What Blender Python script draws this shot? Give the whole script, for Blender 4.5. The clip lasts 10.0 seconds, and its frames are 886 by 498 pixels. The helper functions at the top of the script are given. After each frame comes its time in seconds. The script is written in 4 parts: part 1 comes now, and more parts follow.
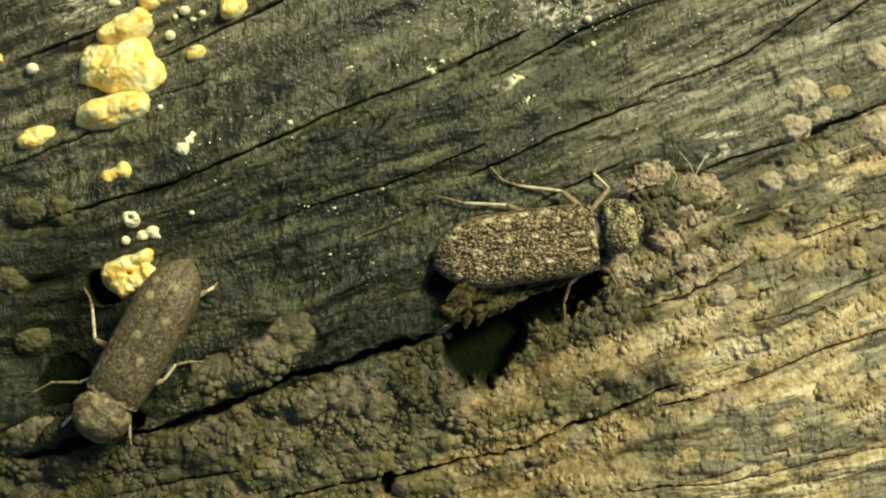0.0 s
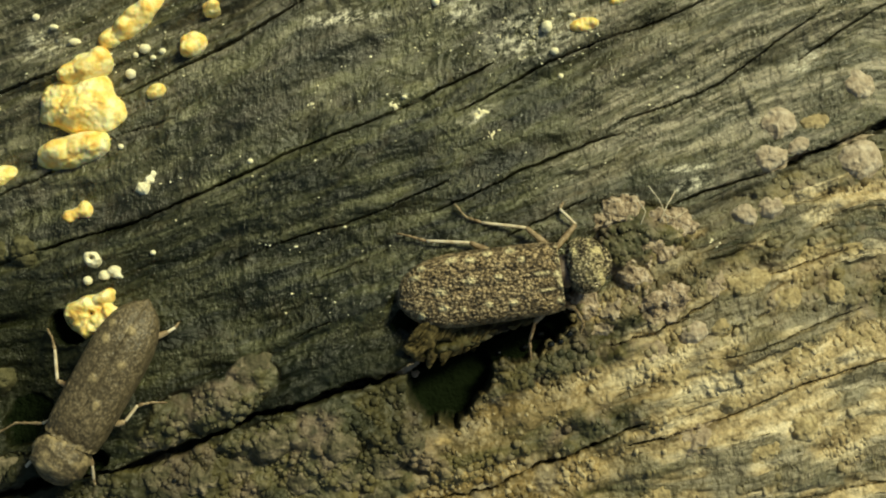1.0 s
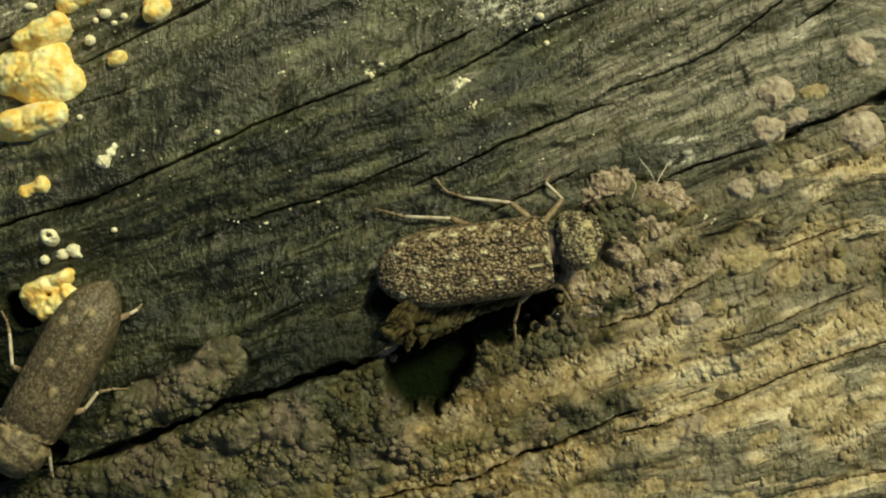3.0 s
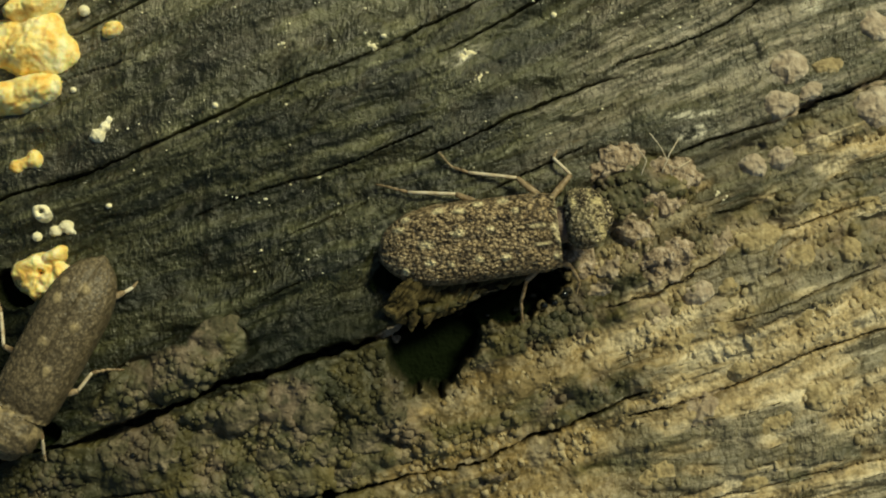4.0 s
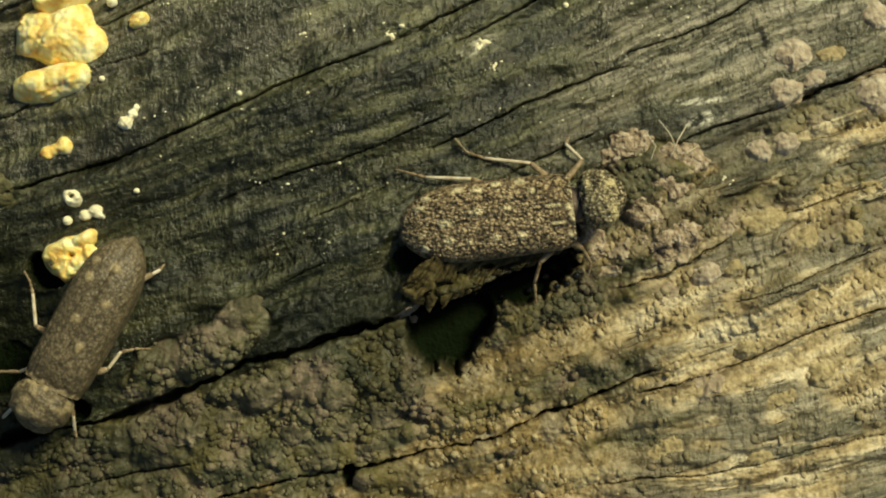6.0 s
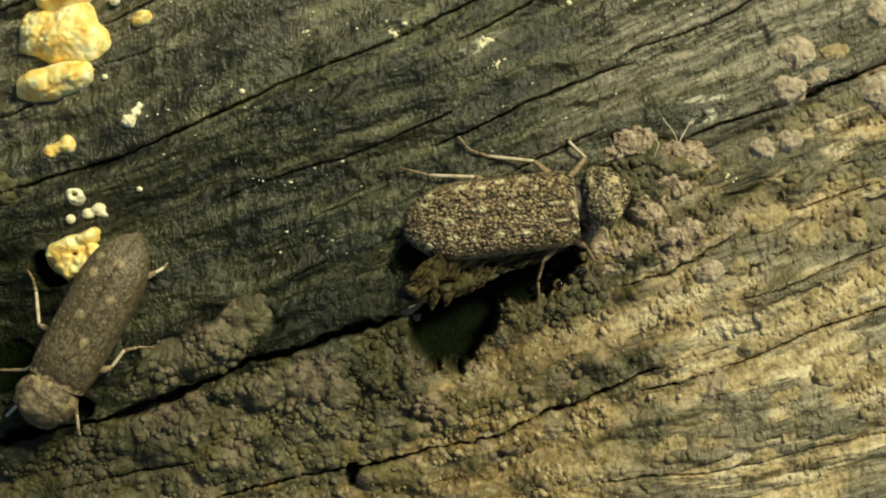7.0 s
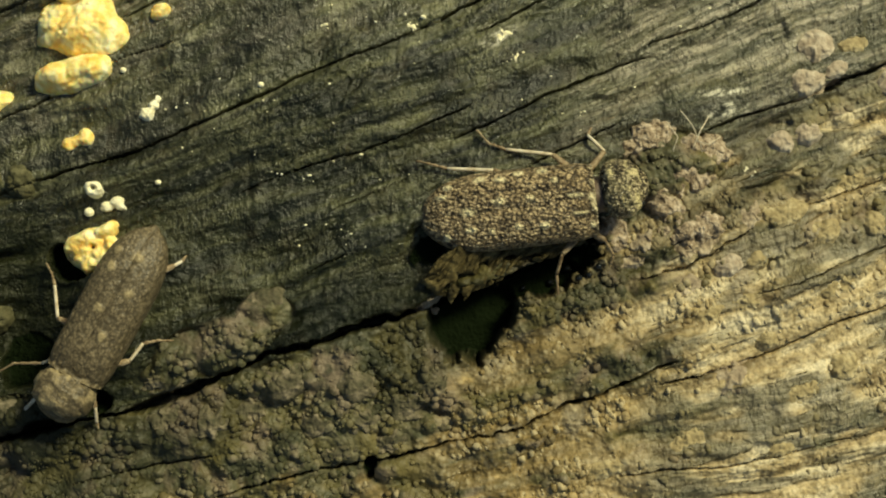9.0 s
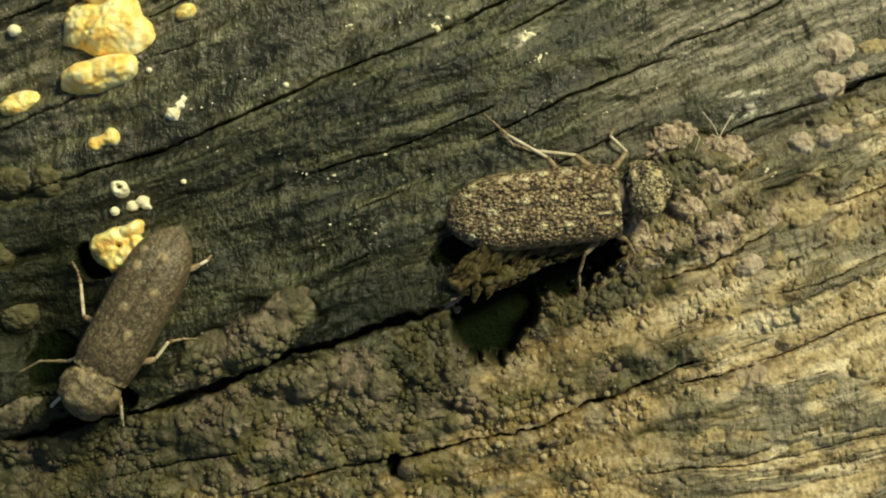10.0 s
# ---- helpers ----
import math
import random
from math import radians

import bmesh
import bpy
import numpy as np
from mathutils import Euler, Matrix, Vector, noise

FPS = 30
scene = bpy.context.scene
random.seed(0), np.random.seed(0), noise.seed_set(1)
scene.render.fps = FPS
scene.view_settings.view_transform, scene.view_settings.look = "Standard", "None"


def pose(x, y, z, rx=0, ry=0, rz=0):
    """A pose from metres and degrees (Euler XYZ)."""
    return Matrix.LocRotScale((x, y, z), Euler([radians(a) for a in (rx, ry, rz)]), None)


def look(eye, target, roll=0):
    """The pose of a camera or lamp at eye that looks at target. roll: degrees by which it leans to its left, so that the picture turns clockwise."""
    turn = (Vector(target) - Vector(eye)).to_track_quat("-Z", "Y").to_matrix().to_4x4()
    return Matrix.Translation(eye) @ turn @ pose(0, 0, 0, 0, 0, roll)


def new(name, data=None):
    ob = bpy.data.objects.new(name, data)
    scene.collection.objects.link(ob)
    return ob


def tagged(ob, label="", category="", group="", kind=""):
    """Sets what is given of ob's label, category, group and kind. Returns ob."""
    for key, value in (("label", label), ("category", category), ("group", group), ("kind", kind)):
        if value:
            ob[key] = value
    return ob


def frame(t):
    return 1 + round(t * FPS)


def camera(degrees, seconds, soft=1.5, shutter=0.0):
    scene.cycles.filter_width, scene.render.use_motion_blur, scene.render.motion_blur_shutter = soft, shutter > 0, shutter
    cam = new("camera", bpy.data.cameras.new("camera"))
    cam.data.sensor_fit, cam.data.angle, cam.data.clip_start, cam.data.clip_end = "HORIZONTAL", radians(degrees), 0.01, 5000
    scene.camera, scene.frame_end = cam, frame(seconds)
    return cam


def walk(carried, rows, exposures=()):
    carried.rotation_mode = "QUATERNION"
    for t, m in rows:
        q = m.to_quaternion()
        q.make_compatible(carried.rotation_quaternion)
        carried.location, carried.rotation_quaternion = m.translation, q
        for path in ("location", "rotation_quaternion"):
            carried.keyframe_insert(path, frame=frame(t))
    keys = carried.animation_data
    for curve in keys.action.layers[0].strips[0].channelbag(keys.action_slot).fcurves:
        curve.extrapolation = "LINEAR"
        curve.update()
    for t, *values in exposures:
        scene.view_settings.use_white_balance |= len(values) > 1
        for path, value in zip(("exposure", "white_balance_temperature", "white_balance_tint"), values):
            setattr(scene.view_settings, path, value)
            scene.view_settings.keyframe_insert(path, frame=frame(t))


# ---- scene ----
# Two small beetles on weathered timber with crusts and yellow slime mould, about 3 cm across.
cam = camera(36, 10.0, 2.0)
PATH = [
    (0, pose(-0.000000, -0.000000, 0.048163, 0.821, -1.852, 0.000)),
    (0.5, pose(0.001327, 0.001312, 0.048100, 0.144, -0.980, -0.063)),
    (1, pose(0.003282, 0.001760, 0.047557, 0.290, 0.574, -0.308)),
    (1.5, pose(0.004020, 0.001950, 0.046879, 0.347, 0.867, -0.437)),
    (2, pose(0.004279, 0.001845, 0.046303, 0.328, 0.936, -0.465)),
    (2.5, pose(0.003642, 0.001441, 0.045765, 0.401, 0.178, -0.472)),
    (4, pose(0.003210, 0.000061, 0.043622, 0.573, -0.158, -0.448)),
    (4.22, pose(0.002779, 0.000140, 0.045142, -0.108, -0.059, -0.451)),
    (4.5, pose(0.002749, 0.000120, 0.045202, -0.108, -0.059, -0.451)),
    (5, pose(0.002692, 0.000136, 0.045147, -0.181, -0.157, -0.449)),
    (5.5, pose(0.002663, 0.000041, 0.045165, -0.094, -0.195, -0.485)),
    (7, pose(0.002626, 0.000026, 0.045139, -0.191, -0.084, -0.579)),
    (7.5, pose(0.002678, -0.000027, 0.045115, -0.188, 0.084, -0.609)),
    (8, pose(0.002389, -0.000010, 0.045173, -0.288, -0.110, -0.544)),
    (8.5, pose(0.002293, -0.000120, 0.045118, -0.224, -0.037, -0.554)),
    (9, pose(0.002087, -0.000118, 0.045095, -0.277, 0.010, -0.555)),
    (9.5, pose(0.001678, -0.000002, 0.045163, -0.441, -0.084, -0.503)),
    (10, pose(0.001246, 0.000276, 0.045411, -0.779, -0.088, -0.388)),
]
EXPOSURES = [(t, e - 0.01, 7420, tint - 3) for t, e, tint in ((0.0, 0.04, -3), (1.0, -0.20, -3), (2.0, -0.50, -4), (2.5, -0.39, -3), (4.0, -0.54, -1), (4.5, -0.24, 1), (5.0, -0.23, 2), (10.0, -0.18, 1))]
walk(cam, PATH, EXPOSURES)

# ---- light ----
SUN_WAY = Vector((0.53, 0.52, 0.70)).normalized()
world = bpy.data.worlds.new("sky")
scene.world = world
world.use_nodes = True
wn = world.node_tree
sky = wn.nodes.new("ShaderNodeTexSky")
sky.sky_type, sky.sun_disc = "NISHITA", False
sky.sun_elevation = math.asin(SUN_WAY.z)
sky.sun_rotation = math.atan2(SUN_WAY.x, SUN_WAY.y)
wn.links.new(sky.outputs[0], wn.nodes["Background"].inputs[0])
wn.nodes["Background"].inputs[1].default_value = 0.068
sun_data = bpy.data.lights.new("sun", "SUN")
sun_data.energy, sun_data.angle, sun_data.color = 4.4, radians(13.0), (1.0, 0.94, 0.70)
sun = new("sun", sun_data)
sun.matrix_world = look(SUN_WAY * 0.2, (0, 0, 0))

# ---- materials ----
MM = 0.001


class Shader:
    """A small builder for node materials; all textures work in millimetres."""

    def __init__(self, name, rough=0.6, spec=0.4):
        self.mat = bpy.data.materials.new(name)
        self.mat.use_nodes = True
        self.tree = self.mat.node_tree
        self.bsdf = self.tree.nodes["Principled BSDF"]
        self.bsdf.inputs["Roughness"].default_value = rough
        self.bsdf.inputs["Specular IOR Level"].default_value = spec
        tc = self.tree.nodes.new("ShaderNodeTexCoord")
        self.mm = self.scaled(tc.outputs["Object"], (1000, 1000, 1000))

    def put(self, socket, value):
        if hasattr(value, "links"):
            self.tree.links.new(value, socket)
        else:
            socket.default_value = value

    def scaled(self, vec, s):
        n = self.tree.nodes.new("ShaderNodeVectorMath")
        n.operation = "MULTIPLY"
        self.put(n.inputs[0], vec)
        n.inputs[1].default_value = s
        return n.outputs[0]

    def attr(self, name, vector=False):
        n = self.tree.nodes.new("ShaderNodeAttribute")
        n.attribute_name = name
        return n.outputs["Vector" if vector else "Fac"]

    def noise(self, scale, detail=4, rough=0.55, vec=None):
        n = self.tree.nodes.new("ShaderNodeTexNoise")
        n.inputs["Scale"].default_value = scale
        n.inputs["Detail"].default_value = detail
        n.inputs["Roughness"].default_value = rough
        self.put(n.inputs["Vector"], vec or self.mm)
        return n.outputs["Fac"]

    def warped(self, vec, scale, amount):
        n = self.tree.nodes.new("ShaderNodeTexNoise")
        n.inputs["Scale"].default_value = scale
        n.inputs["Detail"].default_value = 2
        self.put(n.inputs["Vector"], self.mm)
        w = self.tree.nodes.new("ShaderNodeVectorMath")
        w.operation = "MULTIPLY_ADD"
        self.put(w.inputs[0], n.outputs["Color"])
        w.inputs[1].default_value = (amount, amount, amount)
        self.put(w.inputs[2], vec)
        return w.outputs[0]

    def cells(self, scale, vec=None, feature="F1", out="Distance"):
        n = self.tree.nodes.new("ShaderNodeTexVoronoi")
        n.feature = feature
        n.inputs["Scale"].default_value = scale
        self.put(n.inputs["Vector"], vec or self.mm)
        return n.outputs[out]

    def ramp(self, fac, *stops):
        n = self.tree.nodes.new("ShaderNodeValToRGB")
        e = n.color_ramp.elements
        while len(e) < len(stops):
            e.new(0.5)
        for el, (p, c) in zip(e, stops):
            el.position = p
            el.color = (*c, 1) if not isinstance(c, (int, float)) else (c, c, c, 1)
        self.put(n.inputs[0], fac)
        return n.outputs[0]

    def mix(self, fac, a, b):
        n = self.tree.nodes.new("ShaderNodeMix")
        n.data_type = "RGBA"
        self.put(n.inputs[0], fac)
        self.put(n.inputs[6], a if hasattr(a, "links") else (*a, 1))
        self.put(n.inputs[7], b if hasattr(b, "links") else (*b, 1))
        return n.outputs[2]

    def math(self, op, a, b=0.0):
        n = self.tree.nodes.new("ShaderNodeMath")
        n.operation, n.use_clamp = op, op in ("MULTIPLY_ADD",)
        self.put(n.inputs[0], a)
        self.put(n.inputs[1], b)
        return n.outputs[0]

    def color(self, c, tone=1.0):
        if tone != 1.0:
            c = self.mix(1 - tone, c, (0.0, 0.0, 0.0))
        self.put(self.bsdf.inputs["Base Color"], c if hasattr(c, "links") else (*c, 1))
        return self

    def rough(self, r):
        self.put(self.bsdf.inputs["Roughness"], r)
        return self

    def bump(self, *layers):
        """layers: (height, millimetres)"""
        last = None
        for h, d in layers:
            n = self.tree.nodes.new("ShaderNodeBump")
            n.inputs["Distance"].default_value = d * MM
            self.put(n.inputs["Height"], h)
            if last:
                self.put(n.inputs["Normal"], last)
            last = n.outputs[0]
        self.put(self.bsdf.inputs["Normal"], last)
        return self


def timber_material():
    s = Shader("weathered timber", 0.45, 0.45)
    flow = s.attr("flow", True)
    bent = s.warped(flow, 1.3, 0.3)
    # grey-green wood: long streaks, cross wrinkles, and fine crinkled highlights painted paler than the hollows
    streak = s.noise(1.0, 6, 0.66, s.scaled(bent, (0.30, 2.4, 0)))
    rung = s.noise(1.0, 3, 0.6, s.scaled(bent, (4.6, 2.9, 0)))
    worm = s.ramp(s.noise(1.0, 2, 0.5, s.scaled(bent, (4.4, 3.2, 0))), (0.40, 0.0), (0.5, 1.0), (0.60, 0.0))
    broad = s.noise(0.35, 3)
    fibre = s.noise(1.0, 4, 0.7, s.scaled(s.warped(flow, 2.0, 0.08), (1.1, 13, 0)))
    spark = s.ramp(s.noise(8.0, 3, 0.7), (0.56, 0.0), (0.66, 1.0))
    patch = s.ramp(s.noise(0.5, 3, 0.6, s.scaled(flow, (0.8, 1.6, 0))), (0.44, 0.0), (0.62, 1.0))
    wood = s.ramp(streak, (0.38, (0.007, 0.009, 0.003)), (0.47, (0.030, 0.034, 0.012)), (0.56, (0.098, 0.101, 0.044)), (0.68, (0.27, 0.265, 0.135)))
    wood = s.mix(s.ramp(rung, (0.34, 0.35), (0.50, 0.0)), wood, (0.009, 0.011, 0.003))
    wood = s.mix(s.math("MULTIPLY", s.math("MULTIPLY", worm, s.math("ADD", 0.2, s.math("MULTIPLY", patch, 0.8))), 0.8), wood, (0.27, 0.265, 0.150))
    wood = s.mix(s.ramp(broad, (0.45, 0.0), (0.68, 0.45)), wood, (0.075, 0.072, 0.032))
    wood = s.mix(s.ramp(fibre, (0.36, 0.4), (0.47, 0.0)), wood, (0.010, 0.012, 0.004))
    # broad dark bands paint the shade of valleys along the grain
    band = s.noise(1.0, 4, 0.55, s.scaled(bent, (0.17, 1.2, 0)))
    wood = s.mix(s.ramp(band, (0.43, 0.8), (0.54, 0.0)), wood, (0.008, 0.010, 0.003))
    # pale specks painted in place of glints
    wood = s.mix(s.math("MULTIPLY", s.math("MULTIPLY", spark, patch), 0.6), wood, (0.30, 0.29, 0.16))
    wood = s.mix(s.ramp(s.noise(0.9, 4, 0.65), (0.56, 0.0), (0.70, 0.45)), wood, (0.070, 0.050, 0.022))
    pale = s.ramp(s.noise(1.0, 5, 0.6, s.scaled(bent, (0.25, 3.4, 0))), (0.36, (0.034, 0.034, 0.016)), (0.48, (0.17, 0.157, 0.092)), (0.62, (0.66, 0.58, 0.43)))
    pale = s.mix(s.ramp(rung, (0.38, 0.3), (0.50, 0.0)), pale, (0.05, 0.048, 0.024))
    pale = s.mix(s.ramp(fibre, (0.36, 0.7), (0.48, 0.0)), pale, (0.045, 0.043, 0.022))
    pale = s.mix(s.ramp(fibre, (0.54, 0.0), (0.66, 0.7)), pale, (0.62, 0.56, 0.42))
    # sheen of the upper right wood, painted as paler streaks
    wood = s.mix(s.math("MULTIPLY", s.attr("silver_sheen"), 0.75), wood, pale)
    # dark wood stain, and painted shade at the far left
    wood = s.mix(s.math("MULTIPLY", s.attr("stain_shade"), 0.85), wood, s.mix(0.68, wood, (0.006, 0.010, 0.002)))
    # grainy crust: each grain has its own tone; on the timber, shaded gaps and lit tops are painted
    cell, grit = s.attr("cell"), s.attr("grit")
    crust = s.ramp(cell, (0.0, (0.050, 0.052, 0.023)), (0.5, (0.104, 0.100, 0.050)), (1.0, (0.18, 0.162, 0.095)))
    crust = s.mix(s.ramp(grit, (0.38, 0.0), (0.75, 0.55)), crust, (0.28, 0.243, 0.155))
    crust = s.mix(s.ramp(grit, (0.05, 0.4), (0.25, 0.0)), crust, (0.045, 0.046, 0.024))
    crust = s.mix(s.ramp(s.noise(0.5, 3, 0.6), (0.46, 0.0), (0.60, 0.75)), crust, (0.165, 0.135, 0.045))
    crust = s.mix(s.ramp(s.noise(0.62, 3, 0.55, s.scaled(s.mm, (1.1, -1.0, 1.0))), (0.52, 0.0), (0.64, 0.75)), crust, (0.27, 0.205, 0.145))
    crust = s.mix(s.ramp(s.noise(0.7, 3, 0.6, s.scaled(s.mm, (-1.0, 1.2, 1.0))), (0.56, 0.0), (0.66, 0.8)), crust, (0.042, 0.047, 0.024))
    # crust darkens leftwards: weaker light there, put into its colour
    crust = s.mix(s.math("MULTIPLY", s.attr("left_shade"), 0.55), crust, (0.032, 0.034, 0.016))
    ochre = s.ramp(s.noise(1.0, 5, 0.62, s.scaled(bent, (0.8, 1.8, 0))), (0.32, (0.12, 0.085, 0.030)), (0.48, (0.32, 0.222, 0.086)), (0.66, (0.62, 0.46, 0.21)))
    ochre = s.mix(s.ramp(s.noise(1.0, 3, 0.55, s.scaled(bent, (0.25, 1.3, 0))), (0.42, 0.7), (0.54, 0.0)), ochre, (0.19, 0.145, 0.070))
    ochre = s.mix(s.ramp(s.noise(0.6, 3, 0.6), (0.56, 0.0), (0.66, 0.65)), ochre, (0.30, 0.265, 0.20))
    # ochre pales rightwards: weathering plus brighter light painted in
    bleached_lit = s.ramp(s.noise(1.0, 5, 0.6, s.scaled(bent, (0.35, 1.9, 0))), (0.34, (0.21, 0.150, 0.072)), (0.48, (0.62, 0.48, 0.26)), (0.62, (0.94, 0.81, 0.55)))
    ochre = s.mix(s.attr("bleach_light"), ochre, bleached_lit)
    ochre = s.mix(s.ramp(s.noise(4.2, 4, 0.7), (0.36, 0.6), (0.50, 0.0)), ochre, (0.15, 0.105, 0.042))
    # ochre likewise: gap shade and bright tops painted by grain height
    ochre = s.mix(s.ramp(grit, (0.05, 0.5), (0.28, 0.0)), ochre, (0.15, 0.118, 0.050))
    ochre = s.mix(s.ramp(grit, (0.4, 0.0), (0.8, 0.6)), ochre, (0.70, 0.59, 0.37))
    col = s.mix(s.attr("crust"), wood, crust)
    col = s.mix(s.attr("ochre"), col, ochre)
    # wet patches together with shade painted around the beetles
    soak_shade = s.math("MULTIPLY", s.attr("soak_shade"), s.ramp(s.noise(3.0, 5, 0.65), (0.35, 0.55), (0.6, 1.0)))
    col = s.mix(s.math("MULTIPLY", soak_shade, 0.85), col, (0.018, 0.021, 0.009))
    # hollows go green-black: their own dark lining plus painted shade
    col = s.mix(s.attr("pit_shade"), col, (0.009, 0.014, 0.006))
    dust_sheen = s.math("MULTIPLY", s.attr("dust_sheen"), s.ramp(s.noise(1.0, 4, 0.75, s.scaled(flow, (2.6, 7.0, 0))), (0.47, 0.0), (0.60, 1.0)))
    col = s.mix(dust_sheen, col, (0.85, 0.80, 0.62))
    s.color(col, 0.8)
    s.rough(s.math("ADD", s.ramp(s.noise(1.3, 4, 0.6), (0.35, 0.24), (0.65, 0.40)), s.math("MULTIPLY", s.math("MAXIMUM", s.attr("crust"), s.attr("ochre")), 0.25)))
    dull = s.math("MAXIMUM", s.math("MAXIMUM", s.attr("pit_shade"), s.math("MULTIPLY", s.attr("soak_shade"), 0.6)), s.math("MULTIPLY", s.math("MAXIMUM", s.attr("crust"), s.attr("ochre")), 0.55))
    s.put(s.bsdf.inputs["Specular IOR Level"], s.ramp(s.math("MAXIMUM", dull, s.math("MULTIPLY", s.attr("stain_shade"), 0.3)), (0.0, 0.65), (1.0, 0.0)))
    bare = s.math("SUBTRACT", 1.0, s.math("MAXIMUM", s.attr("crust"), s.attr("ochre")))
    ribs = s.math("MULTIPLY", s.math("MULTIPLY", bare, s.math("ADD", 0.6, s.math("MULTIPLY", patch, 0.6))), rung)
    crinkle = s.math("MULTIPLY", bare, s.noise(3.6, 3, 0.6, s.warped(s.mm, 1.5, 0.3)))
    lines = s.math("MULTIPLY", s.math("MULTIPLY", bare, patch), worm)
    grains = s.math("MULTIPLY", s.math("SUBTRACT", 1.0, bare), s.math("SUBTRACT", 1.0, s.cells(7.5, s.warped(s.mm, 2.5, 0.25), "SMOOTH_F1")))
    return s.bump((crinkle, 0.17), (ribs, 0.17), (lines, 0.03), (s.math("MULTIPLY", bare, fibre), 0.05), (grains, 0.05), (s.noise(9.0, 3, 0.6), 0.025)).mat


def lump_material(name, dark, mid, pale, scale=1.6, rough=0.8, bump=0.05, tone=0.85):
    s = Shader(name, rough, 0.3)
    s.color(s.mix(s.ramp(s.noise(scale * 6, 4, 0.7), (0.45, 0.0), (0.7, 0.5)),
                  s.ramp(s.noise(scale, 4, 0.6), (0.33, dark), (0.5, mid), (0.68, pale)), dark), tone)
    return s.bump((s.noise(scale * 7, 3, 0.5), bump * 0.5), (s.math("SUBTRACT", 1.0, s.cells(scale * 3, feature="SMOOTH_F1")), bump * 1.2)).mat


def slime_material():
    s = Shader("yellow slime mould", 0.55, 0.4)
    s.bsdf.inputs["Subsurface Weight"].default_value = 0.4
    s.bsdf.inputs["Subsurface Radius"].default_value = (0.0004, 0.00025, 0.0001)
    s.bsdf.inputs["Subsurface Scale"].default_value = 0.6
    s.color(s.ramp(s.noise(1.7, 4, 0.6), (0.34, (0.92, 0.54, 0.12)), (0.49, (0.97, 0.75, 0.28)), (0.66, (0.99, 0.90, 0.54))))
    return s.bump((s.math("SUBTRACT", 1.0, s.cells(6.0, feature="SMOOTH_F1")), 0.05), (s.noise(9, 2), 0.012)).mat


def shell_material(name, dark, mid, tan, tuft, relief=1.0, rough=0.38):
    s = Shader(name, rough, 0.45)
    pits = s.cells(10.5, s.warped(s.scaled(s.mm, (0.8, 1.0, 1.0)), 9.0, 0.10))
    tone = s.math("ADD", s.math("MULTIPLY", pits, 0.6), s.math("MULTIPLY", s.math("SUBTRACT", 0.6, s.noise(6.5, 5, 0.7)), 1.4))
    tone = s.math("ADD", tone, s.math("MULTIPLY", s.math("SUBTRACT", s.noise(1.4, 3, 0.6), 0.5), 0.3))
    col = s.ramp(tone, (0.20, tan), (0.40, mid), (0.62, dark))
    col = s.mix(s.ramp(s.noise(2.2, 3), (0.45, 0.0), (0.7, 0.35)), col, mid)
    hair = s.math("MULTIPLY", s.attr("tuft"), s.ramp(s.noise(7.0, 3, 0.6), (0.34, 0.55), (0.5, 1.0)))
    streak = s.ramp(s.noise(1.0, 4, 0.6, s.scaled(s.mm, (0.9, 6.0, 6.0))), (0.35, 0.75), (0.47, 0.0))
    col = s.mix(streak, col, dark)
    col = s.mix(s.math("MULTIPLY", s.attr("groove"), 0.9), col, dark)
    s.color(s.mix(hair, col, tuft), 0.85)
    return s.bump((s.math("SUBTRACT", 1.0, pits), 0.11 * relief), (s.noise(7.0, 3, 0.6), 0.06 * relief)).mat


TIMBER = timber_material()
SLIME = slime_material()
PALE = lump_material("pale mould", (0.84, 0.75, 0.47), (0.94, 0.88, 0.62), (0.97, 0.94, 0.77), tone=1.0)
CRUST = lump_material("brown crust", (0.052, 0.051, 0.026), (0.150, 0.128, 0.078), (0.36, 0.295, 0.20))
ROSY = lump_material("rosy grey crust", (0.34, 0.265, 0.185), (0.55, 0.455, 0.335), (0.78, 0.69, 0.54))
GREY_ROSE = lump_material("dull rosy crust", (0.24, 0.18, 0.12), (0.44, 0.355, 0.245), (0.64, 0.54, 0.40))
CRUMB = lump_material("rosy brown frass", (0.20, 0.145, 0.092), (0.46, 0.36, 0.25), (0.72, 0.60, 0.46), 4.0, 0.9, 0.05)
OCHRE = lump_material("ochre crust", (0.28, 0.215, 0.105), (0.48, 0.385, 0.21), (0.70, 0.59, 0.37))
LICHEN = lump_material("olive lichen", (0.05, 0.047, 0.02), (0.105, 0.097, 0.045), (0.18, 0.165, 0.085), 2.5)
SHELL = shell_material("speckled wing case", (0.030, 0.021, 0.013), (0.36, 0.26, 0.140), (0.78, 0.61, 0.36), (1.0, 0.86, 0.52), 1.0, 0.30)
COLLAR = shell_material("dark spotted pronotum", (0.010, 0.009, 0.008), (0.17, 0.135, 0.08), (0.90, 0.75, 0.46), (0.97, 0.82, 0.44), 1.0, 0.25)
DULL = shell_material("dusty brown wing case", (0.075, 0.058, 0.032), (0.150, 0.116, 0.066), (0.25, 0.196, 0.115), (0.42, 0.33, 0.18), 0.2, 0.5)
LEG = lump_material("tan leg", (0.52, 0.40, 0.25), (0.78, 0.68, 0.50), (0.90, 0.83, 0.68), 3.0, 0.38, 0.01)
BARK = lump_material("brown bark", (0.030, 0.023, 0.007), (0.088, 0.066, 0.022), (0.19, 0.148, 0.06), 2.2)
NECK = lump_material("pinkish brown neck", (0.12, 0.085, 0.06), (0.22, 0.16, 0.12), (0.32, 0.25, 0.19), 3.0, 0.4, 0.02)
